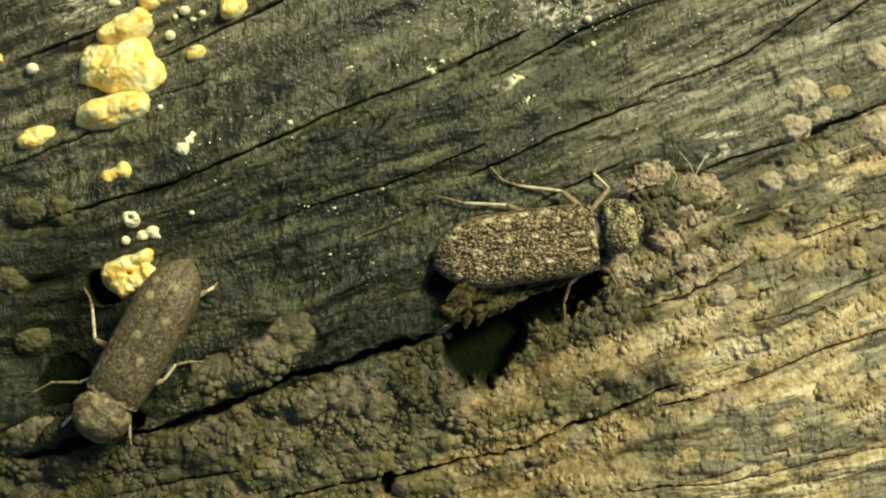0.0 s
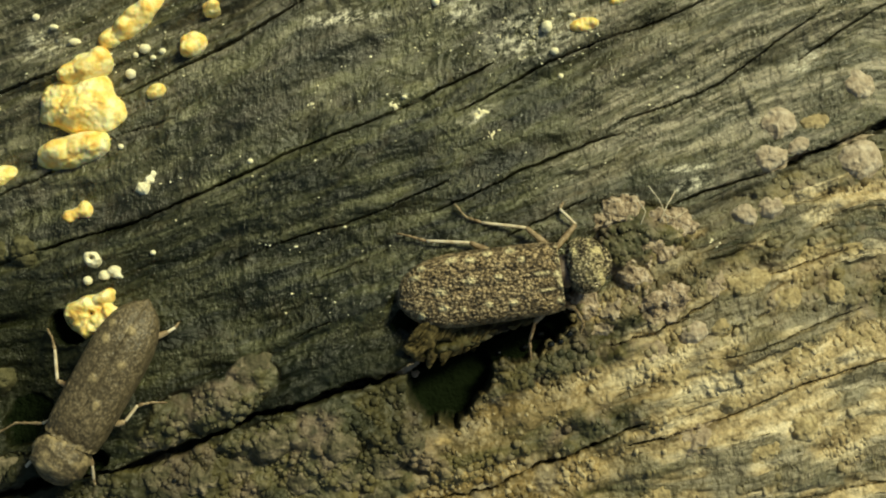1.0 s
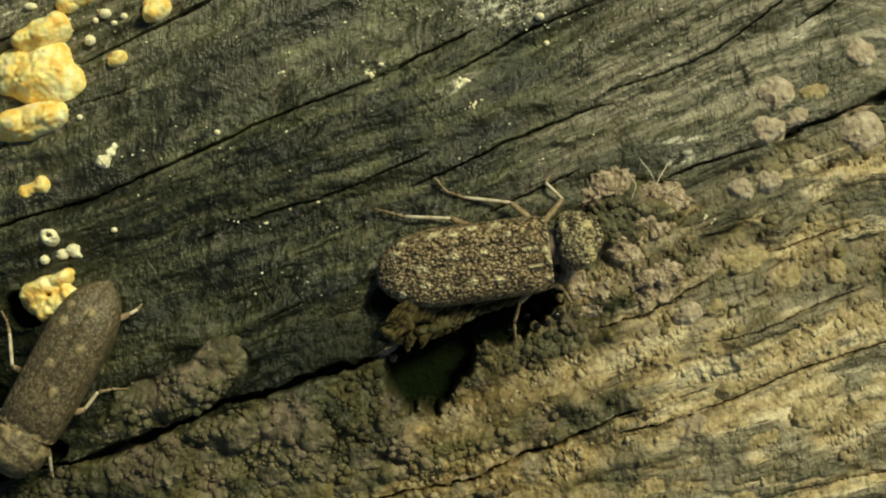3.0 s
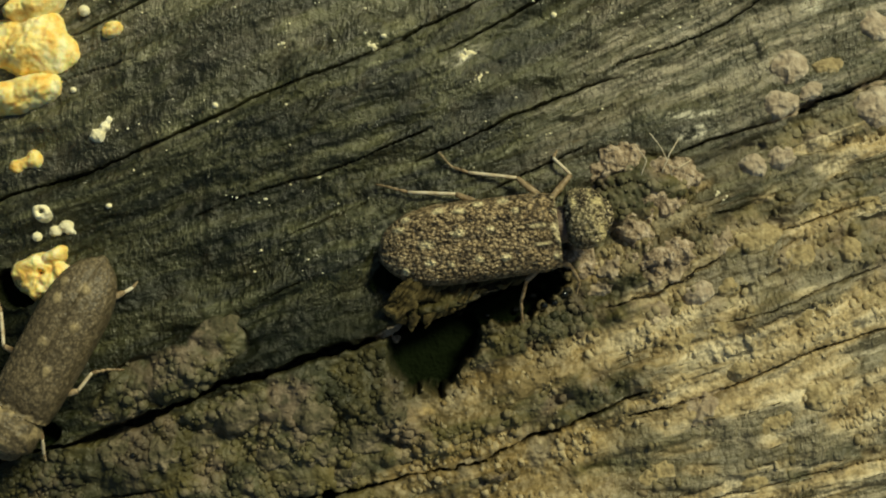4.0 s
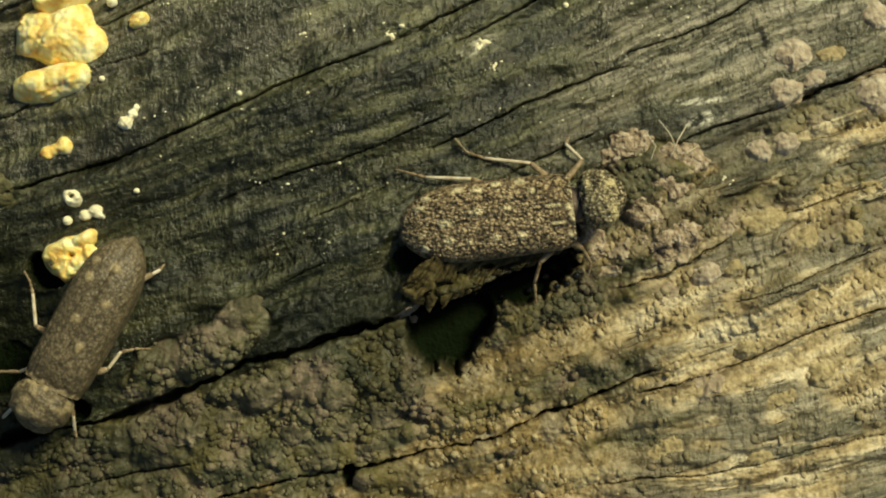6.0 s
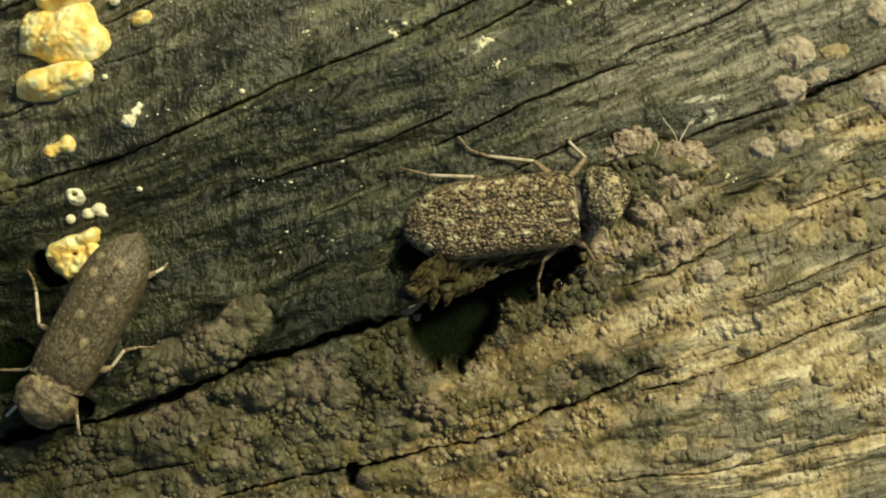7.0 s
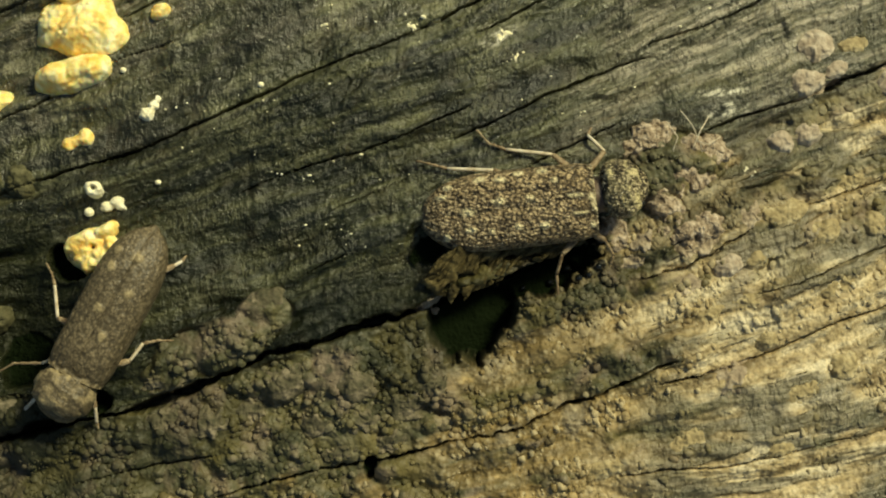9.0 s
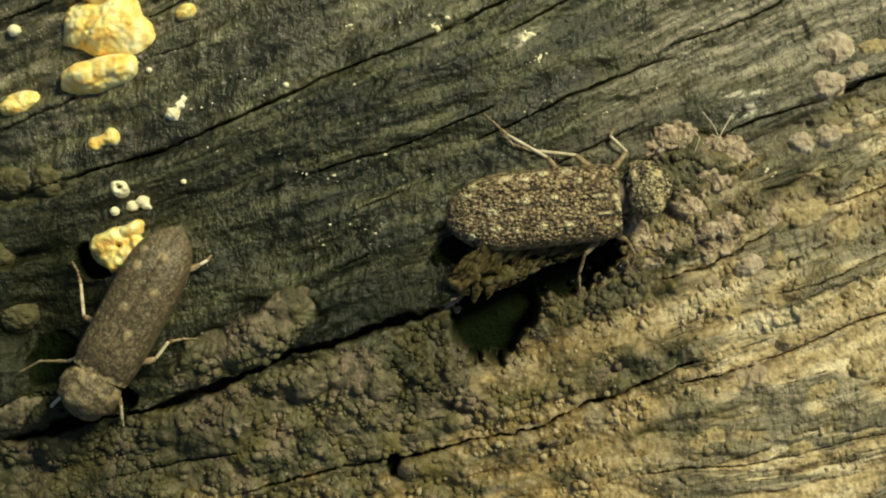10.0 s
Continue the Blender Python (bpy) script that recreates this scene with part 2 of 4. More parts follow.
FOOT = lump_material("brown leg", (0.14, 0.09, 0.045), (0.34, 0.245, 0.14), (0.56, 0.44, 0.28), 4.0, 0.4, 0.02)
BLACK = Shader("black bead", 0.08, 0.6).color((0.008, 0.009, 0.008)).mat

# ---- numeric fields, in millimetres ----


def vnoise(x, y, seed):
    """Smooth value noise, -1 to 1."""
    table = np.random.default_rng(seed).uniform(-1, 1, (257, 257))
    table[256], table[:, 256] = table[0], table[:, 0]
    table[256, 256] = table[0, 0]
    xi, yi = np.floor(x).astype(int), np.floor(y).astype(int)
    fx, fy = x - xi, y - yi
    fx, fy = fx * fx * (3 - 2 * fx), fy * fy * (3 - 2 * fy)
    a, b = xi % 256, yi % 256
    return ((table[a, b] * (1 - fx) + table[a + 1, b] * fx) * (1 - fy)
            + (table[a, b + 1] * (1 - fx) + table[a + 1, b + 1] * fx) * fy)


def fbm(x, y, seed, octaves=4, gain=0.55):
    total, amp = 0.0, 1.0
    for k in range(octaves):
        total = total + amp * vnoise(x * 2 ** k + 7.3 * k, y * 2 ** k - 3.1 * k, seed + k)
        amp *= gain
    return total


def worley(x, y, seed):
    """Distance to the nearest and second-nearest of jittered points, and the nearest one's random value."""
    rng = np.random.default_rng(seed)
    jx, jy, val = rng.random((3, 256, 256))
    xi, yi = np.floor(x).astype(int), np.floor(y).astype(int)
    f1 = np.full(x.shape, 9.0)
    f2, cid = f1.copy(), np.zeros(x.shape)
    for dx in (-1, 0, 1):
        for dy in (-1, 0, 1):
            a, b = (xi + dx) % 256, (yi + dy) % 256
            d = np.hypot(xi + dx + jx[a, b] - x, yi + dy + jy[a, b] - y)
            near = d < f1
            f2 = np.where(near, f1, np.minimum(f2, d))
            cid = np.where(near, val[a, b], cid)
            f1 = np.where(near, d, f1)
    return f1, f2, cid


def pebbles(x, y, seed, soft=9.0):
    """Round grains of uneven size and height, packed and slightly melted together, 0 to 1."""
    rng = np.random.default_rng(seed)
    jx, jy, tall, wide = rng.random((4, 256, 256))
    xi, yi = np.floor(x).astype(int), np.floor(y).astype(int)
    total = np.ones(x.shape)
    for dx in (-1, 0, 1):
        for dy in (-1, 0, 1):
            a, b = (xi + dx) % 256, (yi + dy) % 256
            d = ((xi + dx + jx[a, b] - x) ** 2 + (yi + dy + jy[a, b] - y) ** 2) / (0.55 + 0.45 * wide[a, b]) ** 2
            total += np.exp(soft * (0.45 + 0.55 * tall[a, b]) * np.clip(1 - d, 0, 1))
    return np.log(total / 10) / soft


def step(a, b, x):
    t = np.clip((x - a) / (b - a), 0, 1)
    return t * t * (3 - 2 * t)


def blob(x, y, cx, cy, rx, ry, turn=0.0):
    """1 at the centre of an ellipse, 0 from its edge outwards."""
    c, s = math.cos(radians(turn)), math.sin(radians(turn))
    u, v = ((x - cx) * c + (y - cy) * s) / rx, (-(x - cx) * s + (y - cy) * c) / ry
    return 1 - step(0.35, 1.0, np.hypot(u, v))


def base(x, y):
    """The gently rounded timber."""
    x, y = np.clip(x, -45, 45), np.clip(y, -45, 45)
    return 0.5874 - 0.0452 * x + 0.0042 * y - 0.00495 * x * x - 0.0027 * x * y - 0.0043 * y * y


# lines that the grain follows, from the top downwards, with their grain level
GUIDES = [
    (8.0, [(-14.26, 4.96), (-8.00, 7.47), (-4.03, 9.36), (-1.31, 11.14), (3.39, 13.00), (18.43, 20.07)]),
    (5.5, [(-12.81, 1.52), (-9.50, 2.54), (-6.81, 3.40), (-2.38, 5.40), (1.31, 6.86), (4.11, 8.23), (10.92, 11.31), (18.76, 14.41)]),
    (2.5, [(-11.72, -0.99), (-4.61, 1.51), (-0.56, 2.90), (2.95, 3.63), (6.91, 5.14), (13.65, 8.53), (18.52, 10.43)]),
    (0.0, [(-11.79, -3.59), (-2.80, -1.23), (2.00, 0.76), (6.88, 2.51), (10.73, 3.46), (13.53, 4.43), (18.31, 6.18)]),
    (-2.5, [(-11.89, -6.32), (-5.81, -4.69), (-1.35, -3.10), (2.91, -1.84), (7.04, -0.30), (12.67, 1.65), (18.20, 3.41)]),
    (-6.5, [(-12.01, -9.10), (-4.77, -8.19), (-0.29, -7.30), (4.93, -6.13), (9.29, -4.75), (13.20, -3.89), (18.06, -2.22)]),
    (-9.0, [(-12.09, -10.65), (3.05, -8.58), (8.71, -7.76), (13.58, -7.44), (18.02, -6.63)]),
]

# cracks: width and depth, then the line
CRACKS = [
    (0.16, 0.7, [(-8.49, 7.24), (-5.77, 8.49), (-4.03, 9.36), (-2.48, 10.35), (-1.31, 11.14), (0.44, 12.15)]),
    (0.13, 0.5, [(-13.46, 3.55), (-12.25, 4.06), (-11.05, 4.58), (-10.06, 5.11), (-8.29, 5.97), (-6.54, 6.54)]),
    (0.18, 0.6, [(-13.45, 7.10), (-12.25, 7.52), (-10.86, 8.05), (-9.87, 8.52)]),
    (0.20, 0.9, [(-12.81, 1.52), (-11.67, 1.88), (-10.35, 2.29), (-9.50, 2.54), (-7.92, 2.95), (-6.81, 3.40), (-5.51, 3.94), (-4.22, 4.53), (-3.12, 5.00), (-2.38, 5.40), (-1.10, 5.86), (0.20, 6.37), (1.31, 6.86), (2.24, 7.31), (3.17, 7.81), (4.11, 8.23), (4.68, 8.62)]),
    (0.13, 0.6, [(3.16, 6.71), (4.34, 7.30), (5.52, 8.00), (6.52, 8.55), (7.32, 8.88), (8.33, 9.34), (9.97, 9.92), (11.42, 10.53), (12.48, 11.07), (14.20, 11.97)]),
    (0.12, 0.5, [(-4.71, 1.47), (-3.69, 1.90), (-2.59, 2.30), (-1.85, 2.56), (-0.56, 2.90), (0.73, 3.36), (2.03, 3.95), (3.15, 4.41)]),
    (0.13, 0.6, [(2.36, 3.21), (3.33, 3.63), (4.31, 4.10), (5.29, 4.61), (6.28, 5.04), (7.28, 5.44), (8.28, 5.80), (9.29, 6.12)]),
    (0.11, 0.5, [(8.89, 6.40), (10.11, 6.85), (11.34, 7.26), (12.80, 7.93), (13.66, 8.52), (14.74, 9.37), (16.07, 10.25), (16.75, 10.79)]),
    (0.12, 0.5, [(15.57, 8.67), (16.68, 9.43), (17.82, 10.20), (19.20, 11.00), (20.63, 11.92)]),
    (0.10, 0.5, [(4.62, 2.14), (5.75, 2.79), (6.89, 3.31), (8.04, 3.82)]),
    (0.08, 0.3, [(-1.68, 0.90), (-0.20, 1.51), (1.09, 2.06)]),
    (0.08, 0.3, [(-2.80, -1.27), (-1.32, -0.60), (-0.59, -0.29)]),
    (0.14, 0.6, [(10.63, 3.40), (11.92, 3.94), (13.53, 4.43), (14.75, 4.78), (15.58, 5.24)]),
    (0.30, 0.9, [(14.75, 4.74), (15.58, 5.24), (16.84, 5.60), (18.31, 6.22), (19.90, 6.83)]),
    (0.36, 1.5, [(-13.45, -6.62), (-11.89, -6.32), (-11.12, -6.13), (-10.16, -5.94), (-9.20, -5.75), (-8.07, -5.47), (-6.94, -5.19), (-5.81, -4.69), (-4.69, -4.22), (-3.57, -3.72), (-2.46, -3.46), (-1.35, -3.10), (-0.24, -2.77), (0.87, -2.47)]),
    (0.28, 1.3, [(0.31, -2.61), (1.80, -2.11), (2.91, -1.84), (4.03, -1.39), (5.15, -0.94), (6.09, -0.57), (7.04, -0.30)]),
    (0.22, 0.9, [(-5.52, -8.40), (-4.77, -8.19), (-3.64, -7.93), (-2.52, -7.66), (-1.41, -7.48), (-0.29, -7.30), (1.20, -7.04), (2.31, -6.68), (3.62, -6.52), (4.93, -6.13), (6.06, -5.62), (7.01, -5.36), (8.34, -4.73), (9.10, -4.41), (9.87, -4.10)]),
    (0.17, 0.7, [(9.20, -4.94), (10.64, -4.68), (11.81, -4.33), (13.20, -3.89), (14.60, -3.25), (16.02, -2.80), (18.06, -2.22), (19.81, -1.70)]),
    (0.22, 0.4, [(8.55, -1.39), (10.28, -0.99), (11.26, -0.44), (12.45, 0.22)]),
    (0.16, 0.3, [(7.76, -7.97), (9.67, -7.79), (11.61, -7.76), (13.58, -7.44), (15.39, -7.02), (18.02, -6.63), (19.75, -6.40)]),
    (0.14, 0.3, [(-10.42, -8.03), (-8.13, -7.54), (-6.24, -7.17), (-5.30, -6.98)]),
    (0.12, 0.25, [(12.42, -1.97), (14.01, -1.61), (15.64, -0.96), (18.10, -0.11)]),
    (0.12, 0.25, [(13.65, 0.78), (15.27, 1.26), (16.73, 1.74), (18.16, 2.13)]),
]

# the fine field covers what is seen; beyond it the grid widens
FX = np.concatenate([-17.0 - np.geomspace(700, 0.05, 50), np.arange(-17.0, 22.0, 0.04), 22.0 + np.geomspace(0.05, 700, 50)])
FY = np.concatenate([-14.0 - np.geomspace(140, 0.05, 44), np.arange(-14.0, 14.5, 0.04), 14.5 + np.geomspace(0.05, 140, 44)])


def grain_level(x, y):
    """The level across the grain at each place of a grid of columns x and rows y."""
    lines = np.array([np.interp(x + 0.0 * k, *np.array(g).T) for k, (_, g) in enumerate(GUIDES)])
    levels = np.array([v for v, _ in GUIDES])
    out = np.empty((len(x), len(y)))
    for i in range(len(x)):
        l = np.concatenate([[lines[0, i] + 60], lines[:, i], [lines[-1, i] - 60]])
        out[i] = np.interp(-y, -l, np.concatenate([[68], levels, [-69]]))
    return out


def turned(a, b, seed):
    """Soft noise from two lattices, one askew, so that no rows show."""
    return 0.7 * (vnoise(a, b, seed) + vnoise(0.8 * a + 0.6 * b + 7, 0.8 * b - 0.6 * a + 3, seed + 500))


def timber_fields():
    X, Y = np.meshgrid(FX, FY, indexing="ij")
    V = grain_level(FX, FY)
    U = X
    wx, wy = X + 0.35 * fbm(X * 0.6, Y * 0.6, 3, 2), Y + 0.35 * fbm(X * 0.6, Y * 0.6, 9, 2)
    # what covers the timber: crusts low down, ochre towards the low right
    rag = fbm(X * 0.45, Y * 0.45, 21, 5)
    low = step(-2.2, -2.9, V + 0.25 * rag - 2.0 * step(7, 13, X))
    right = step(0.2, 3.8, X + 0.9 * rag - 0.12 * (V + 5))
    ochre = low * np.clip(right * step(-0.55, 0.2, fbm(X * 0.22, V * 1.5, 31, 5) + 0.30)
                          + 0.8 * step(-5.3, -6.6, V + rag) * step(0.1, 0.5, fbm(X * 0.5, Y * 0.5, 36)), 0, 1)
    ochre *= 1 - 0.8 * step(9.0, 12.0, X - 0.2 * V) * step(-0.1, 0.35, fbm(X * 0.22, V * 1.2, 41, 4) - 0.1)
    bare = step(7, 11, X) * step(-3.5, -5.5, V + 0.8 * rag)
    crust = low * (1 - 0.8 * bare) * (1 - step(8, 13, X) * 0.9 * step(-0.1, 0.3, fbm(X * 0.3, V, 45)))
    for cx, cy, rx, ry, turn in MOUNDS:
        crust = np.maximum(crust, step(0.05, 0.3, blob(wx, wy, cx, cy, rx, ry, turn)))
    # timber relief: long waves and ridges along the grain, with cross wrinkles between
    Z = base(X, Y)
    Z += 0.35 * np.exp(-((X + 3) ** 2 + (Y - 6) ** 2) / 22) - 0.3 * np.exp(-((X - 6) ** 2 + (Y - 8) ** 2) / 16)
    wood = 1 - crust
    VW = V + 0.22 * fbm(X * 0.5, Y * 0.5, 57, 3)
    Z += 0.16 * fbm(U * 0.12, V * 0.9, 51, 3) * (0.4 + 0.6 * wood)
    Z += wood * (0.24 * fbm(U * 0.25, VW * 1.3, 55, 2) + 0.11 * fbm(U * 0.45 + V * 0.3, VW * 2.6, 58, 3, 0.5))
    rough = 0.35 + 0.65 * step(-0.4, 0.4, vnoise(X * 0.35, Y * 0.35, 64))
    Z += wood * rough * (0.08 * turned(wx * 1.1 + 0.4 * V, VW * 1.9, 66) + 0.055 * turned(wx * 3.0 + 0.3 * wy, VW * 1.8, 67) + 0.02 * turned(wx * 6.0, VW * 2.6, 68))
    # crust relief: soft rounded grains heaped into cushions
    ux, uy = X + 0.12 * vnoise(X * 1.4, Y * 1.4, 13), Y + 0.12 * vnoise(X * 1.4, Y * 1.4, 19)
    _, _, cid = worley(wx * 0.95 + 40, wy * 1.1 + 40, 71)
    _, _, gid = worley(ux * 2.6, uy * 2.7, 72)
    cushion = pebbles(wx * 0.8 + 40, wy * 0.95 + 40, 71)
    knobs = pebbles(ux * 2.3, uy * 2.5, 72)
    grains = pebbles(ux * 4.6 + 0.4 * uy, uy * 4.3, 73)
    fine = pebbles(ux * 8.2, uy * 7.6 + 0.3 * ux, 84)
    flat = 1 - 0.4 * ochre
    Z += crust * flat * (0.62 * cushion + 0.22 * knobs + 0.06 * grains + 0.03 * fine - 0.27) + crust * 0.17 * fbm(X * 0.7, Y * 0.9, 75, 2)
    mossy = np.maximum(ochre, 0.7 * low * step(2, 7, X))
    tall = pebbles(ux * 4.4, uy * 2.4 - 0.6 * ux, 88)
    Z += mossy * (0.07 * tall + 0.03 * fine + 0.04 * turned(wx * 2.4, V * 1.0 + wy * 0.3, 77) + 0.14 * turned(X * 0.3, VW * 1.4, 79) + 0.07 * turned(wx * 0.6, VW * 3.0, 82))
    for cx, cy, rx, ry, turn, h in SWELLS:
        Z += h * blob(wx, wy, cx, cy, rx, ry, turn)
    # cracks
    split = np.zeros(X.shape)
    rough_edge = 0.06 * fbm(X * 1.6, Y * 1.6, 81, 3) + 0.05 * turned(X * 4.0, Y * 4.0, 83) + 0.03 * turned(X * 9.0, Y * 9.0, 87)
    for width, depth, line in CRACKS:
        px, py = np.array(line).T
        d = np.full(X.shape, 9.0)
        lo, hi = px.min() - 0.5, px.max() + 0.5
        sel = np.where((FX > lo) & (FX < hi))[0]
        if not len(sel):
            continue
        xs = FX[sel]
        slope = np.interp(xs, 0.5 * (px[1:] + px[:-1]), np.diff(py) / np.diff(px))
        yc = np.interp(xs, px, py)
        ends = step(-0.3, 0.7, xs - px.min()) * step(-0.3, 0.7, px.max() - xs)
        ragged = rough_edge[sel] * (1.0 if width > 0.2 else 0.4)
        dist = np.abs(Y[sel] - yc[:, None] + ragged) / np.sqrt(1 + slope ** 2)[:, None]
        wid = (0.55 if width > 0.25 else 0.30) * width * (0.25 + 1.05 * (0.5 + 0.5 * turned(X[sel] * 0.8, Y[sel] * 0.2, 85))) * ends[:, None]
        Z[sel] -= depth * ends[:, None] * (1 - step(0.45, 1.0, dist / np.maximum(wid, 1e-3)))
        split[sel] = np.maximum(split[sel], (1 - step(0.05, 0.22, dist - wid)) * (ends[:, None] > 0.1))
        Z[sel] += 0.03 * np.exp(-((dist - wid - 0.12) / 0.12) ** 2) * ends[:, None]
    stain_shade = step(0.3, -1.0, V + 0.5 * rag - 0.8 * step(0, 4, X)) * step(5.0, 2.0, X)
    stain_shade = np.maximum(stain_shade, 0.55 * step(6.0, 3.5, V + 0.8 * rag) * step(3.0, -3.0, X + rag))
    # shade beside beetle_b, painted into the wood's tone
    stain_shade = np.maximum(stain_shade, 0.9 * step(4.2, 0.5, V + 0.6 * rag) * step(-6.0, -10.5, X))
    soak_shade = np.zeros(X.shape)
    for cx, cy, rx, ry, turn, much in SOAK_SHADES:
        soak_shade = np.maximum(soak_shade, much * step(0.0, 0.6, blob(wx + 0.4 * rag, wy + 0.3 * rag, cx, cy, rx, ry, turn)))
    pit_shade = np.zeros(X.shape)
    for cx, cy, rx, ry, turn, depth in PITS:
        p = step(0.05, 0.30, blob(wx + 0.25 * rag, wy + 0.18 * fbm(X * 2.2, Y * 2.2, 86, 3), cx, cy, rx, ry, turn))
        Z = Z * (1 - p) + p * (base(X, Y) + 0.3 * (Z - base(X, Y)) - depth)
        pit_shade = np.maximum(pit_shade, p)
    dust_sheen = np.zeros(X.shape)
    for cx, cy, rx, ry, turn in DUST_SHEEN:
        dust_sheen = np.maximum(dust_sheen, blob(X, Y, cx, cy, rx, ry, turn))
    return X, Y, Z, dict(split=split, soak_shade=soak_shade, crust=crust, ochre=ochre, pit_shade=pit_shade, dust_sheen=dust_sheen, stain_shade=stain_shade, left_shade=step(-3.0, -10.0, X + 1.5 * rag), bleach_light=step(5.5, 13.5, X - 0.25 * (V + 4) + 1.5 * rag), silver_sheen=np.clip(step(5, 13, X + 0.25 * V + 2.5 * rag) * np.maximum(step(-2, 2, V), step(-2.5, -4.5, V)) + 0.4 * step(4, 9, V), 0, 1), cell=np.clip(0.5 * cid + 0.5 * gid, 0, 1), grit=np.clip(0.75 * grains + 0.5 * fine, 0, 1)), U, V


# patches and swellings: x, y, half-length, half-width, turn, (height)
MOUNDS = [(-3.68, -2.25, 1.0, 0.9, 30), (-5.60, -3.62, 3.2, 1, 26), (9.74, 2.22, 2.2, 1.6, 20), (-12.75, -5.81, 1.9, 0.9, 18),
          (10.49, 0.33, 2.6, 1, 15), (3.84, -1.20, 2.4, 0.7, 12)]
# the -0.6 entry is a dip added to broaden beetle_b's shadow
SWELLS = [(-4.01, -2.42, 1.6, 1, 26, 0.4), (-5.79, -3.71, 3, 1, 26, 0.45), (-12.75, -5.81, 1.9, 0.9, 18, 0.6), (-11.58, -2.85, 2.2, 2.6, 0, -0.6),
          (9.74, 2.22, 2, 1.4, 20, 0.35), (-0.63, -4.77, 3, 1.4, 12, 0.3), (-3.21, -4.56, 1.2, 0.9, 20, 0.4),
          (3.84, -1.30, 2.3, 0.6, 12, 0.45), (10.26, -3.82, 1.8, 0.8, 12, 0.25), (14.62, -1.62, 3, 0.8, 16, 0.3)]
# hollows; those close by the beetles also carry shade as near-black colour
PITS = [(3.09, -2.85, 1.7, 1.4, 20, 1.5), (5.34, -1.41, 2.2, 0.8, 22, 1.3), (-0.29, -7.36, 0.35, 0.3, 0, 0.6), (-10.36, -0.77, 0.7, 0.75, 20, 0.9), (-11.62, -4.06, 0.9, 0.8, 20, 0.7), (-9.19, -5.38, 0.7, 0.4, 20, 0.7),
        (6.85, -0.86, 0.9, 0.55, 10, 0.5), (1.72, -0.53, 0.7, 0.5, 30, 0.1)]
# wet patches; those around beetle_b and below beetle_a's flank are painted shade
SOAK_SHADES = [(11.0, 0.75, 2.6, 1.2, 18, 0.85), (12.2, 2.0, 2.2, 0.75, 20, 0.75), (3.09, -2.77, 2.4, 1.9, 20, 0.9), (1.04, -3.86, 2.2, 1.5, 70, 0.8), (4.96, -1.49, 3.2, 1.2, 20, 0.9), (0.13, -2.18, 2.6, 0.9, 18, 0.8), (-10.69, -4.72, 3.6, 2.8, 30, 1), (-11.74, -1.73, 2.4, 3.2, 0, 1), (-6.21, -6.04, 3, 0.9, 16, 0.6), (7.98, -1.25, 2.2, 0.8, 20, 0.75), (10.49, 0.14, 2.6, 1, 15, 0.65), (6.46, -2.45, 2.2, 0.8, 20, 0.5)]
# mould dust; the last streak is sheen painted on a ridge
DUST_SHEEN = [(4.00, 6.63, 1, 0.3, 28), (6.13, 9.57, 2.6, 1.1, 12), (-0.53, 10.05, 2.2, 0.4, 4), (3.57, 10.38, 1.2, 0.7, 20),
        (11.73, 4.23, 1.2, 0.35, 12), (16.01, 8.78, 0.9, 0.5, 35), (-11.06, 9.13, 1.2, 0.7, 20), (11.35, 4.80, 1.5, 0.2, 5)]


def mesh_object(name, verts, faces, material, parent=None, smooth=True):
    me = bpy.data.meshes.new(name)
    me.from_pydata(verts, [], faces)
    if smooth:
        me.polygons.foreach_set("use_smooth", [True] * len(me.polygons))
    me.materials.append(material)
    ob = new(name, me)
    ob.parent = parent
    return ob


def grid_faces(n, m, offset=0):
    a = np.arange(n * m).reshape(n, m) + offset
    return np.stack([a[:-1, :-1], a[1:, :-1], a[1:, 1:], a[:-1, 1:]], -1).reshape(-1, 4)


def build_timber():
    X, Y, Z, masks, U, V = timber_fields()
    n, m = X.shape
    verts = np.stack([X, Y, Z], -1).reshape(-1, 3) * MM
    faces = grid_faces(n, m)
    # the timber's thickness
    rim = np.concatenate([np.arange(m), np.arange(1, n) * m + m - 1, (n - 1) * m + np.arange(m - 2, -1, -1), np.arange(n - 2, 0, -1) * m])
    low = verts[rim].copy()
    low[:, 2] = -0.16
    k = len(verts)
    me = bpy.data.meshes.new("timber")
    ring = np.arange(len(rim))
    side = np.stack([rim, np.roll(rim, -1), k + np.roll(ring, -1), k + ring], -1)
    allv = np.concatenate([verts, low])
    allf = np.concatenate([faces, side])
    me.vertices.add(len(allv))
    me.vertices.foreach_set("co", allv.ravel())
    me.loops.add(allf.size)
    me.loops.foreach_set("vertex_index", allf.ravel().astype(np.int32))
    me.polygons.add(len(allf))
    me.polygons.foreach_set("loop_start", np.arange(0, allf.size, 4, dtype=np.int32))
    me.update(calc_edges=True)
    me.validate()
    me.polygons.foreach_set("use_smooth", np.ones(len(me.polygons), dtype=bool))
    pad = len(low)
    for name, field in masks.items():
        at = me.attributes.new(name, "FLOAT", "POINT")
        at.data.foreach_set("value", np.concatenate([field.ravel(), np.zeros(pad)]).astype(np.float32))
    at = me.attributes.new("flow", "FLOAT_VECTOR", "POINT")
    flow = np.stack([U, V, 0 * U], -1).reshape(-1, 3)
    at.data.foreach_set("vector", np.concatenate([flow, np.zeros((pad, 3))]).astype(np.float32).ravel())
    me.materials.append(TIMBER)
    ob = new("ground", me)
    tagged(ob, "dark weathered timber, cracked along its grain, partly under ochre crust", "timber", kind="structure")
    return Z, masks, V


